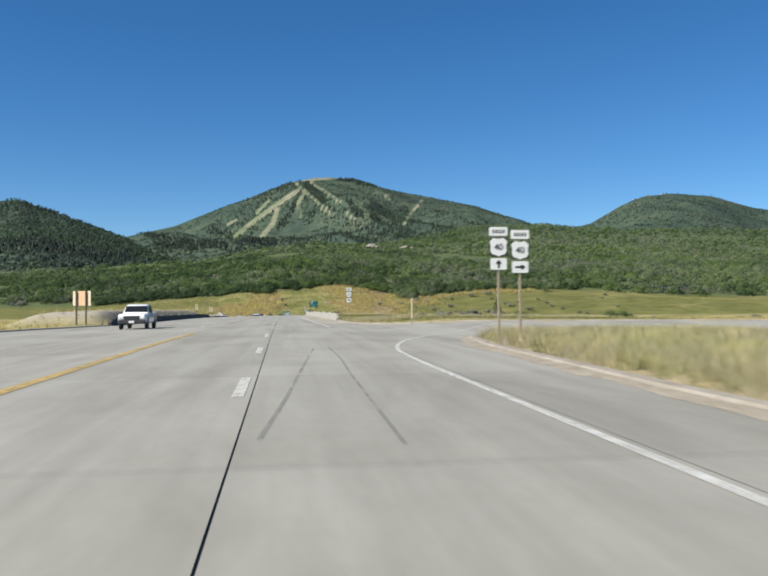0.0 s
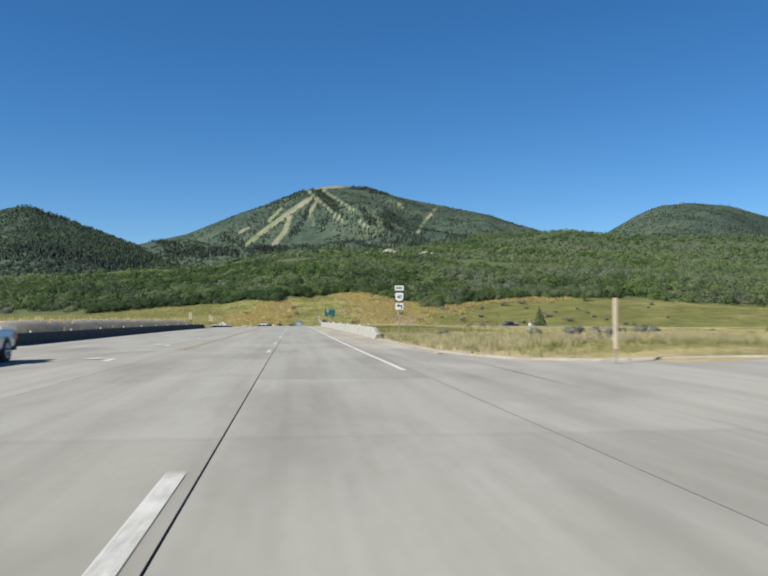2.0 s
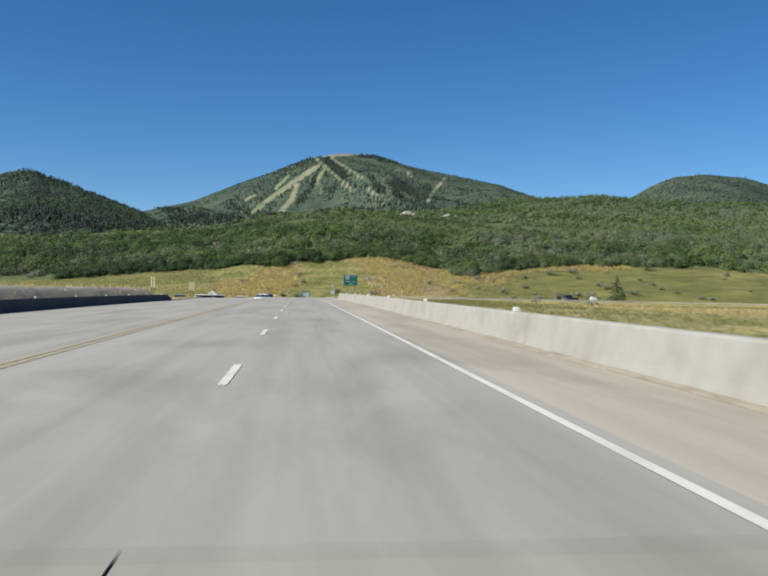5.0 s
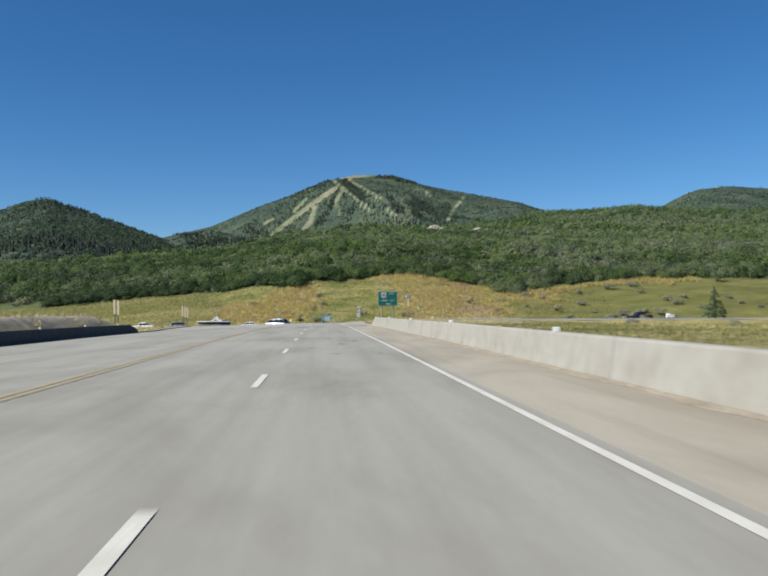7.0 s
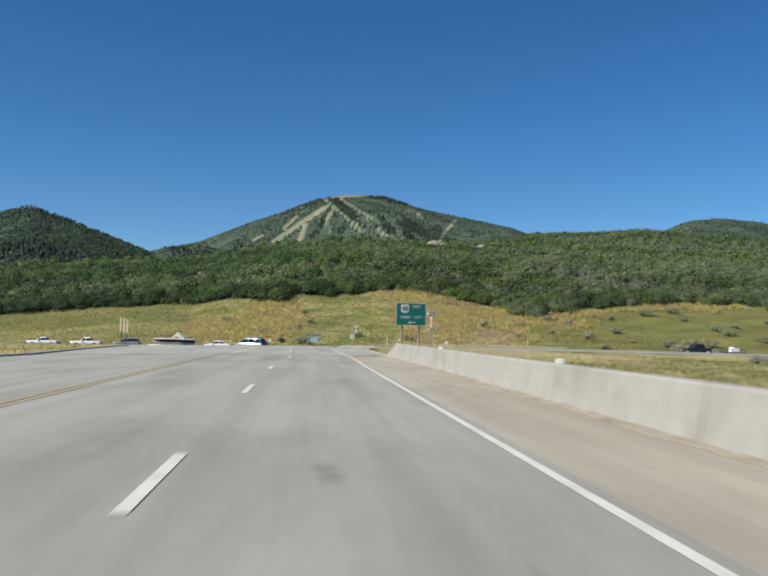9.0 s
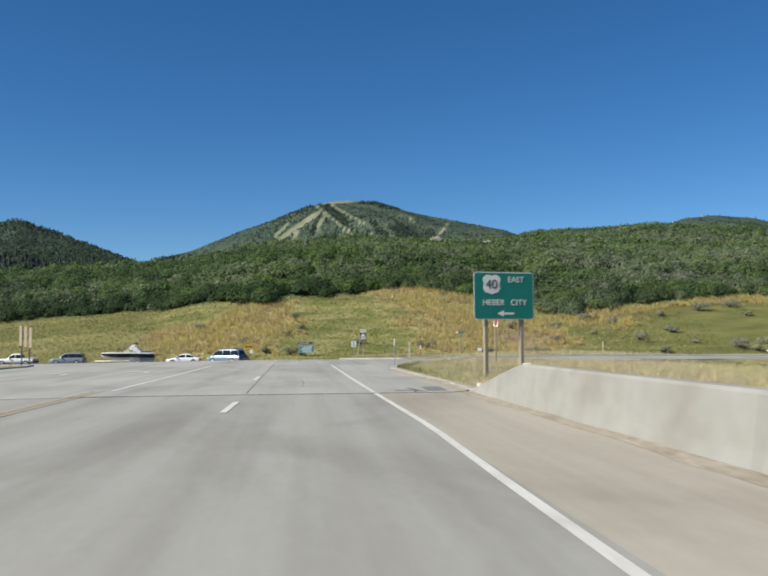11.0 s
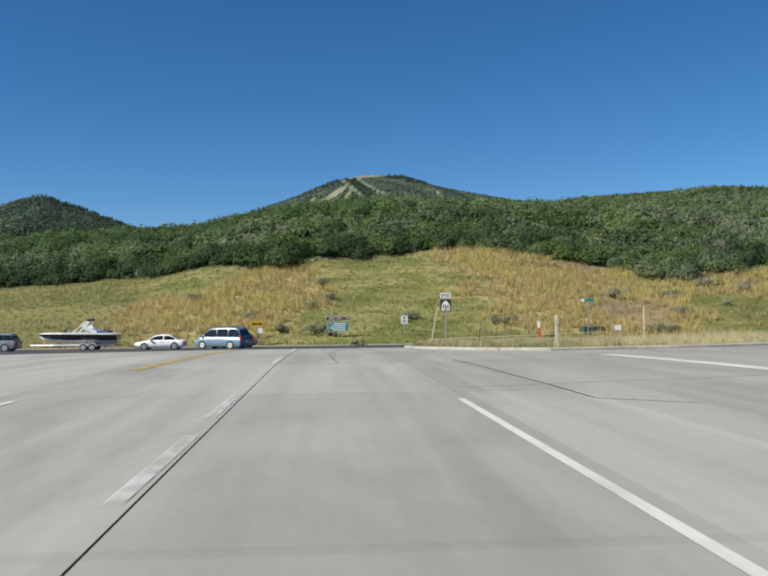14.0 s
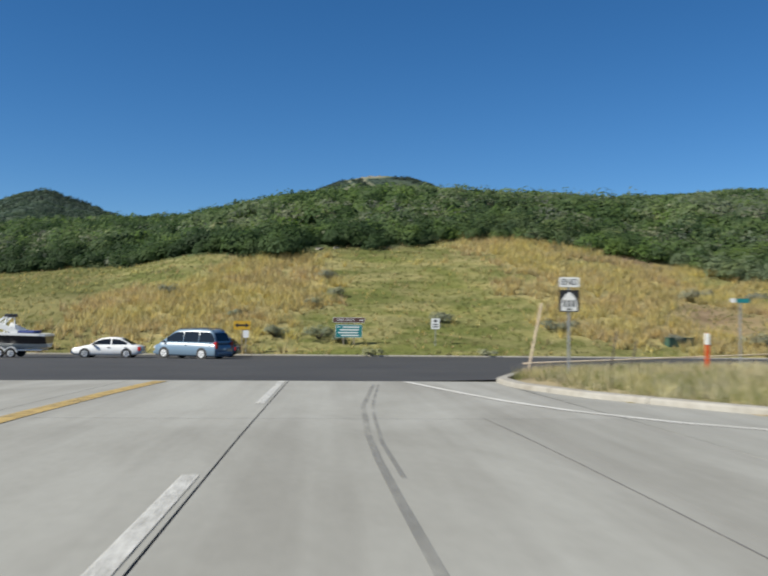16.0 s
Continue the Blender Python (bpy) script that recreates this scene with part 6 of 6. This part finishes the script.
def car(name, m, label, paint_mat, L, W, H, belt, nose, cabin, wheels, r, windows=2, trunk=None, category="car", bed=None, group="queue of vehicles", rails=False):
    """A road vehicle facing +x. nose: bonnet height; cabin: x of windscreen foot, roof front, roof back, rear foot; trunk: height of the tail."""
    ob = thing(name, m, label, category, group)
    f, b = L / 2, -L / 2
    x0, x1, x2, x3 = cabin
    tail = belt if trunk is None else trunk
    st = [(f, 0.30, nose * 0.72, nose * 0.78, 0.78, 0.70), (f - 0.14, 0.22, nose * 0.86, nose * 0.93, 0.93, 0.82), (f - 0.5, 0.20, nose * 0.93, nose, 0.99, 0.86), (x0 + 0.05, 0.20, belt - 0.06, belt, 1.0, 0.90),
          ((x0 + x3) / 2, 0.20, belt - 0.05, belt + 0.02, 1.0, 0.90), (x3 - 0.05, 0.20, min(belt, tail) - 0.05, min(belt, tail) + 0.01, 1.0, 0.90), (b + 0.16, 0.24, tail - 0.10, tail - 0.03, 0.97, 0.86), (b, 0.32, tail - 0.18, tail - 0.12, 0.88, 0.78)]
    truck = "truck" in category
    if truck:
        # upright front, sills well clear of the road
        st[0:3] = [(f, 0.46, nose * 0.86, nose * 0.92, 0.90, 0.82), (f - 0.10, 0.42, nose * 0.93, nose * 0.98, 0.97, 0.88), (f - 0.5, 0.40, nose * 0.95, nose, 1.0, 0.90)]
        st[3:] = [(a, zb + 0.18, zs, zt, hw, tw) for a, zb, zs, zt, hw, tw in st[3:]]
    bm = bmesh.new()
    hull_loft(bm, body_sections(flowing(st), W))
    part("body", bm, paint_mat, ob, smooth=True)
    # cabin: sections along the car under a flowing roof line
    hb, ht = W / 2 * 0.92, W / 2 * (0.78 if truck else 0.72)
    pane = 0.93 if truck else 0.80
    xs = np.linspace(x0, x3, 34)
    roof = np.interp(-xs, [-x0, -x1, -(x1 + x2) / 2, -x2, -x3], [belt - 0.02, H - 0.06, H, H - 0.04, belt - 0.02])
    for _ in range(3):
        roof[1:-1] = 0.25 * roof[:-2] + 0.5 * roof[1:-1] + 0.25 * roof[2:]

    def half(z_):
        return hb + (ht - hb) * (z_ - belt) / (H - belt)

    def roof_at(x_):
        return float(np.interp(-x_, -xs, roof))
    sections = []
    for x_, zt in zip(xs, roof):
        zm = belt + (zt - belt) * 0.86
        w, wm = half(zt), half(zm)
        sections.append([(x_, -hb, belt - 0.06), (x_, -hb, belt), (x_, -wm, zm), (x_, -w * 0.86, zt), (x_, w * 0.86, zt), (x_, wm, zm), (x_, hb, belt), (x_, hb, belt - 0.06)])
    bm = bmesh.new()
    hull_loft(bm, sections)
    part("cabin", bm, paint_mat, ob, smooth=True)

    def glazing(nm, lower, upper):
        """A pane between two edges, with thickness."""
        bm = bmesh.new()
        lo_, up_ = [bm.verts.new(p) for p in lower], [bm.verts.new(p) for p in upper]
        faces = [bm.faces.new((lo_[i], lo_[i + 1], up_[i + 1], up_[i])) for i in range(len(lo_) - 1)]
        bmesh.ops.recalc_face_normals(bm, faces=faces)
        bmesh.ops.solidify(bm, geom=faces, thickness=0.012)
        part(nm, bm, M_GLASS, ob, smooth=False)
    f0, f1 = x0 + (x1 - x0) * 0.42, x3 + (x2 - x3) * 0.42
    cuts = {1: [(0.0, 1.0)], 2: [(0.0, 0.5), (0.55, 1.0)], 3: [(0.0, 0.345), (0.36, 0.67), (0.685, 1.0)]}[windows]
    for sd in (-1, 1):
        for u0, u1 in cuts:
            px = [f0 + (f1 - f0) * (u0 + (u1 - u0) * i / 7) for i in range(8)]
            top_z = [max(belt + 0.06, belt + (roof_at(q) - belt) * 0.80) for q in px]
            glazing("side_window", [(q, sd * (half(belt + 0.04) + 0.014), belt + 0.04) for q in px], [(q, sd * (half(t_) + 0.014), t_) for q, t_ in zip(px, top_z)])
    for xa, xb, nm in ((x0, x1, "windscreen"), (x3, x2, "rear_window")):
        px = [xa + (xb - xa) * (0.14 + 0.72 * i / 7) for i in range(8)]
        up = 1 if xa > 0 else -1
        edge = [(q + 0.016 * up, roof_at(q) + 0.018) for q in px]
        glazing(nm, [(q, -half(z_) * pane, z_) for q, z_ in edge], [(q, half(z_) * pane, z_) for q, z_ in edge])
    for x in wheels:
        arch(ob, x, r, W)
        for s in (-1, 1):
            wheel(ob, x, s * (W / 2 - 0.085), r, 0.21, s)
    for s in (-1, 1):
        bm = bmesh.new()
        if truck:
            box(bm, f - 0.05, s * W * 0.375, nose * 0.77, 0.18, W * 0.17, 0.19, 0.03)
        else:
            box(bm, f - 0.10, s * W * 0.34, nose * 0.76, 0.20, W * 0.19, 0.13, 0.03)
        part("headlight", bm, M_LAMP, ob, "clear headlight")
        bm = bmesh.new()
        box(bm, b + 0.09, s * W * 0.43, tail - (0.10 if rails else 0.24), 0.2, W * 0.12, 0.42 if rails else 0.26, 0.025)
        part("tail_light", bm, M_TAIL, ob, "red tail light")
        bm = bmesh.new()
        box(bm, x0 - 0.35, s * (W / 2 + 0.07), belt + 0.04, 0.16, 0.17, 0.12, 0.03)
        part("mirror", bm, M_DARKTRIM, ob)
        for xh in ((x0 + x3) / 2 + 0.1, x3 + 0.45):
            bm = bmesh.new()
            box(bm, xh, s * (W / 2 + 0.008), belt - 0.16, 0.18, 0.03, 0.035, 0.008)
            part("door_handle", bm, M_DARKTRIM, ob)
    bm = bmesh.new()
    if truck:
        box(bm, f + 0.005, 0, nose * 0.75, 0.07, W * 0.56, 0.27, 0.03)
    else:
        box(bm, f - 0.01, 0, nose * 0.60, 0.07, W * 0.46, 0.16, 0.02)
    part("grille", bm, M_DARKTRIM, ob)
    if rails:
        for s in (-1, 1):
            bm = bmesh.new()
            pts = [(x1 - 0.25 + (x2 + 0.1 - x1 + 0.25) * i / 6, roof_at(x1 - 0.25 + (x2 + 0.1 - x1 + 0.25) * i / 6)) for i in range(7)]
            for (xa, za), (xb, zb) in zip(pts, pts[1:]):
                tube(bm, (xa, s * ht * 0.86, za + 0.05), (xb, s * ht * 0.86, zb + 0.05), 0.028, 6)
            for q in (pts[0], pts[3], pts[6]):
                tube(bm, (q[0], s * ht * 0.86, q[1] - 0.04), (q[0], s * ht * 0.86, q[1] + 0.05), 0.03, 6)
            part("roof_rail", bm, M_DARKTRIM, ob, "black roof rail")
    for xe, nm in ((f - 0.05, "front_bumper"), (b + 0.06, "rear_bumper")):
        bm = bmesh.new()
        if truck:
            box(bm, xe + (0.03 if xe > 0 else -0.03), 0, 0.50, 0.30, W * 0.97, 0.27, 0.06)
        else:
            box(bm, xe, 0, 0.40, 0.22, W * 0.86, 0.2, 0.05)
        part(nm, bm, M_DARKTRIM if truck else paint_mat, ob)
    if truck:
        bm = bmesh.new()
        box(bm, f + 0.135, 0, 0.50, 0.02, 0.34, 0.15, 0.005)
        part("number_plate", bm, M_SWHITE, ob)
    bm = bmesh.new()
    box(bm, b - 0.005, 0, tail - 0.36, 0.025, 0.34, 0.15, 0.005)
    part("number_plate", bm, M_SWHITE, ob)
    if bed:
        for s in (-1, 1):
            bm = bmesh.new()
            box(bm, (bed[0] + bed[1]) / 2, s * (W / 2 - 0.05), belt + 0.02, abs(bed[1] - bed[0]), 0.08, 0.10, 0.02)
            part("bed_rail", bm, paint_mat, ob)
        bm = bmesh.new()
        box(bm, (bed[0] + bed[1]) / 2, 0, belt + 0.012, abs(bed[1] - bed[0]) - 0.12, W - 0.25, 0.02)
        part("bed_floor", bm, M_DARKTRIM, ob)
    return ob


def on_road(x, y, turn):
    return pose(x, y, float(surf_z(x, y)), 0, 0, turn)


car("minivan", on_road(-9.2, 298.4, 152), "light blue minivan with dark glass waiting on the asphalt", M_VAN, 5.1, 1.98, 1.99, 1.10, 0.97, (1.95, 0.78, -2.12, -2.5), (1.6, -1.42), 0.36, 3, trunk=1.04, category="minivan", rails=True)
car("sedan", on_road(-15.0, 299.6, 180), "white four-door sedan on the asphalt road", M_CARWHITE, 4.55, 1.74, 1.40, 0.88, 0.74, (1.15, 0.35, -0.85, -1.75), (1.38, -1.35), 0.31, 2, trunk=0.88, category="car")
car("hatchback", on_road(-8.6, 302.8, 172), "dark blue hatchback mostly hidden behind the minivan", M_TEAL, 4.0, 1.65, 1.42, 0.86, 0.78, (0.95, 0.2, -1.5, -1.9), (1.22, -1.2), 0.29, 2, category="car")
car("sport_utility", on_road(-30.0, 299.6, 180), "grey sport utility car in the queue", M_SILVER, 4.4, 1.75, 1.66, 1.0, 0.96, (0.95, 0.4, -1.85, -2.05), (1.35, -1.25), 0.34, 3, category="car")
car("pickup_truck", on_road(-36.5, 299.2, 180), "white pickup truck in the queue", M_CARWHITE, 5.0, 1.78, 1.62, 0.98, 0.94, (0.95, 0.35, -0.75, -0.9), (1.55, -1.45), 0.34, 2, category="pickup truck", bed=(-0.95, -2.4))
car("pickup_truck", on_road(-43.5, 299.2, 180), "white work pickup truck further along the queue", M_CARWHITE, 5.0, 1.78, 1.55, 0.96, 0.92, (0.95, 0.35, -0.55, -0.7), (1.55, -1.45), 0.34, 1, category="pickup truck", bed=(-0.8, -2.4))
car("pickup_truck", on_road(-10.35, 61.0, -90), "white pickup truck driving in the opposite lane", M_CARWHITE, 5.2, 1.82, 1.68, 1.08, 1.02, (1.0, 0.4, -0.75, -0.95), (1.65, -1.55), 0.38, 2, category="pickup truck", bed=(-1.0, -2.5), group="vehicles on the highway")
car("pickup_truck", on_road(64.0, 288.5, 178), "tall black pickup truck towing a trailer", M_CARBLACK, 5.6, 1.95, 1.95, 1.2, 1.15, (0.9, 0.3, -1.2, -1.3), (1.8, -1.7), 0.45, 2, category="pickup truck", bed=(-1.35, -2.75), group="vehicles on the highway")


def utility_trailer():
    ob = thing("utility_trailer", on_road(70.6, 288.8, 178), "low black trailer carrying a white machine", "trailer", "vehicles on the highway")
    bm = bmesh.new()
    box(bm, 0, 0, 0.55, 3.6, 1.7, 0.14, 0.03)
    part("deck", bm, M_CARBLACK, ob)
    bm = bmesh.new()
    tube(bm, (1.8, 0.5, 0.52), (3.2, 0, 0.52), 0.05)
    tube(bm, (1.8, -0.5, 0.52), (3.2, 0, 0.52), 0.05)
    part("drawbar", bm, M_CARBLACK, ob)
    for s in (-1, 1):
        bm = bmesh.new()
        for x in (-1.7, -0.6, 0.6, 1.7):
            tube(bm, (x, s * 0.82, 0.6), (x, s * 0.82, 1.1), 0.03, 6)
        tube(bm, (-1.7, s * 0.82, 1.1), (1.7, s * 0.82, 1.1), 0.03, 6)
        part("rail", bm, M_CARBLACK, ob)
        for x in (-0.5, 0.4):
            wheel(ob, x, s * 0.86, 0.33, 0.2, s)
    bm = bmesh.new()
    box(bm, -0.2, 0, 0.95, 1.6, 0.9, 0.62, 0.12)
    box(bm, 0.2, 0, 1.35, 0.7, 0.7, 0.3, 0.1)
    part("machine", bm, M_CARWHITE, ob, "white machine strapped to the deck")


utility_trailer()


def boat(x, y):
    """A ski boat with a tower and a windscreen."""
    z = float(surf_z(x, y))
    ob = thing("ski_boat", pose(x, y, z + 0.62, 0, 0, 180), "white ski boat with a black side band and a folded tower", "boat", "queue of vehicles")
    st = [(3.5, 0.62, 0.04, 0.95), (3.1, 0.42, 0.30, 0.99), (2.3, 0.20, 0.70, 1.02), (1.2, 0.08, 0.98, 1.03), (0.0, 0.03, 1.05, 1.02), (-1.5, 0.0, 1.06, 1.0), (-3.1, 0.0, 1.02, 0.96), (-3.5, 0.05, 0.94, 0.92)]

    def ring(x_, keel, w, top, lo, hi, grow):
        zl, zh = keel + (top - keel) * lo, keel + (top - keel) * hi
        wl, wh = w * (0.35 + 0.65 * min(1, lo * 1.9)) + grow, w * (0.35 + 0.65 * min(1, hi * 1.9)) + grow
        return [(x_, -wl, zl), (x_, -wh, zh), (x_, wh, zh), (x_, wl, zl)]
    for nm, lo, hi, mat, lab in (("hull", 0.0, 0.30, M_HULLW, "white lower hull"), ("side_band", 0.30, 0.84, M_HULLB, "black band along the hull"), ("gunwale", 0.84, 1.0, M_HULLW, "white gunwale and deck")):
        bm = bmesh.new()
        hull_loft(bm, [ring(a, k, w, t, lo, hi, 0.012 if nm == "side_band" else 0.0) for a, k, w, t in st])
        part(nm, bm, mat, ob, lab)
    bm = bmesh.new()
    hull_loft(bm, [[(1.5, -0.55, 1.02), (1.5, 0.55, 1.02), (1.3, 0.6, 1.04), (1.3, -0.6, 1.04)], [(0.75, -0.8, 1.38), (0.75, 0.8, 1.38), (0.68, 0.8, 1.36), (0.68, -0.8, 1.36)]])
    part("windscreen", bm, M_GLASS, ob)
    bm = bmesh.new()
    for s in (-1, 1):
        tube(bm, (0.3, s * 0.95, 1.0), (-0.75, s * 0.72, 2.0), 0.045, 8)
        tube(bm, (-0.9, s * 0.95, 1.0), (-0.95, s * 0.72, 2.0), 0.045, 8)
    tube(bm, (-0.75, -0.72, 2.0), (-0.75, 0.72, 2.0), 0.05, 8)
    tube(bm, (-0.95, -0.72, 2.0), (-0.95, 0.72, 2.0), 0.05, 8)
    for q in (-0.5, 0.0, 0.5):
        tube(bm, (-0.2, q, 1.5), (-0.85, q * 1.3, 2.0), 0.03, 6)
    for sd in (-1, 1):
        box(bm, -0.55, sd * 0.98, 1.62, 1.3, 0.05, 0.34, 0.02, pose(0, 0, 0, 0, -24, 0))
    part("tower", bm, M_HULLW, ob, "white tubular tower")
    for s in (-0.45, 0.45):
        bm = bmesh.new()
        box(bm, -1.0, s, 2.12, 0.5, 0.22, 0.2, 0.05)
        part("speaker", bm, M_HULLB, ob)
    bm = bmesh.new()
    box(bm, -1.9, 0, 1.06, 1.7, 1.5, 0.16, 0.06)
    part("seat_cover", bm, M_SBLUEC, ob, "blue cover over the cockpit")
    tr = thing("boat_trailer", pose(x, y, z, 0, 0, 180), "white tandem trailer under the ski boat", "trailer", "queue of vehicles")
    for s in (-1, 1):
        bm = bmesh.new()
        tube(bm, (-3.2, s * 0.62, 0.5), (2.0, s * 0.62, 0.5), 0.06, 8)
        tube(bm, (2.0, s * 0.62, 0.5), (4.3, 0, 0.5), 0.06, 8)
        part("frame_rail", bm, M_HULLW, tr)
        for xx in (-1.35, -0.6):
            wheel(tr, xx, s * 0.92, 0.31, 0.2, s)
        for xx in (-1.35, -0.6):
            bm = bmesh.new()
            pts = [(xx + 0.42 * math.cos(a), 0.31 + 0.42 * math.sin(a)) for a in np.linspace(0.15, math.pi - 0.15, 9)]
            pts += [(xx + 0.37 * math.cos(a), 0.31 + 0.37 * math.sin(a)) for a in np.linspace(math.pi - 0.15, 0.15, 9)]
            plate(bm, pts, s * 0.92 - 0.13, s * 0.92 + 0.13)
            part("fender", bm, M_HULLW, tr)
    for xx in (-2.6, 0.0, 1.8):
        bm = bmesh.new()
        box(bm, xx, 0, 0.55, 0.1, 1.3, 0.12, 0.02)
        part("crossbar", bm, M_HULLW, tr)


M_SBLUEC = plain("blue_canvas", (0.03, 0.05, 0.18), 0.8)
boat(-22.0, 298.2)
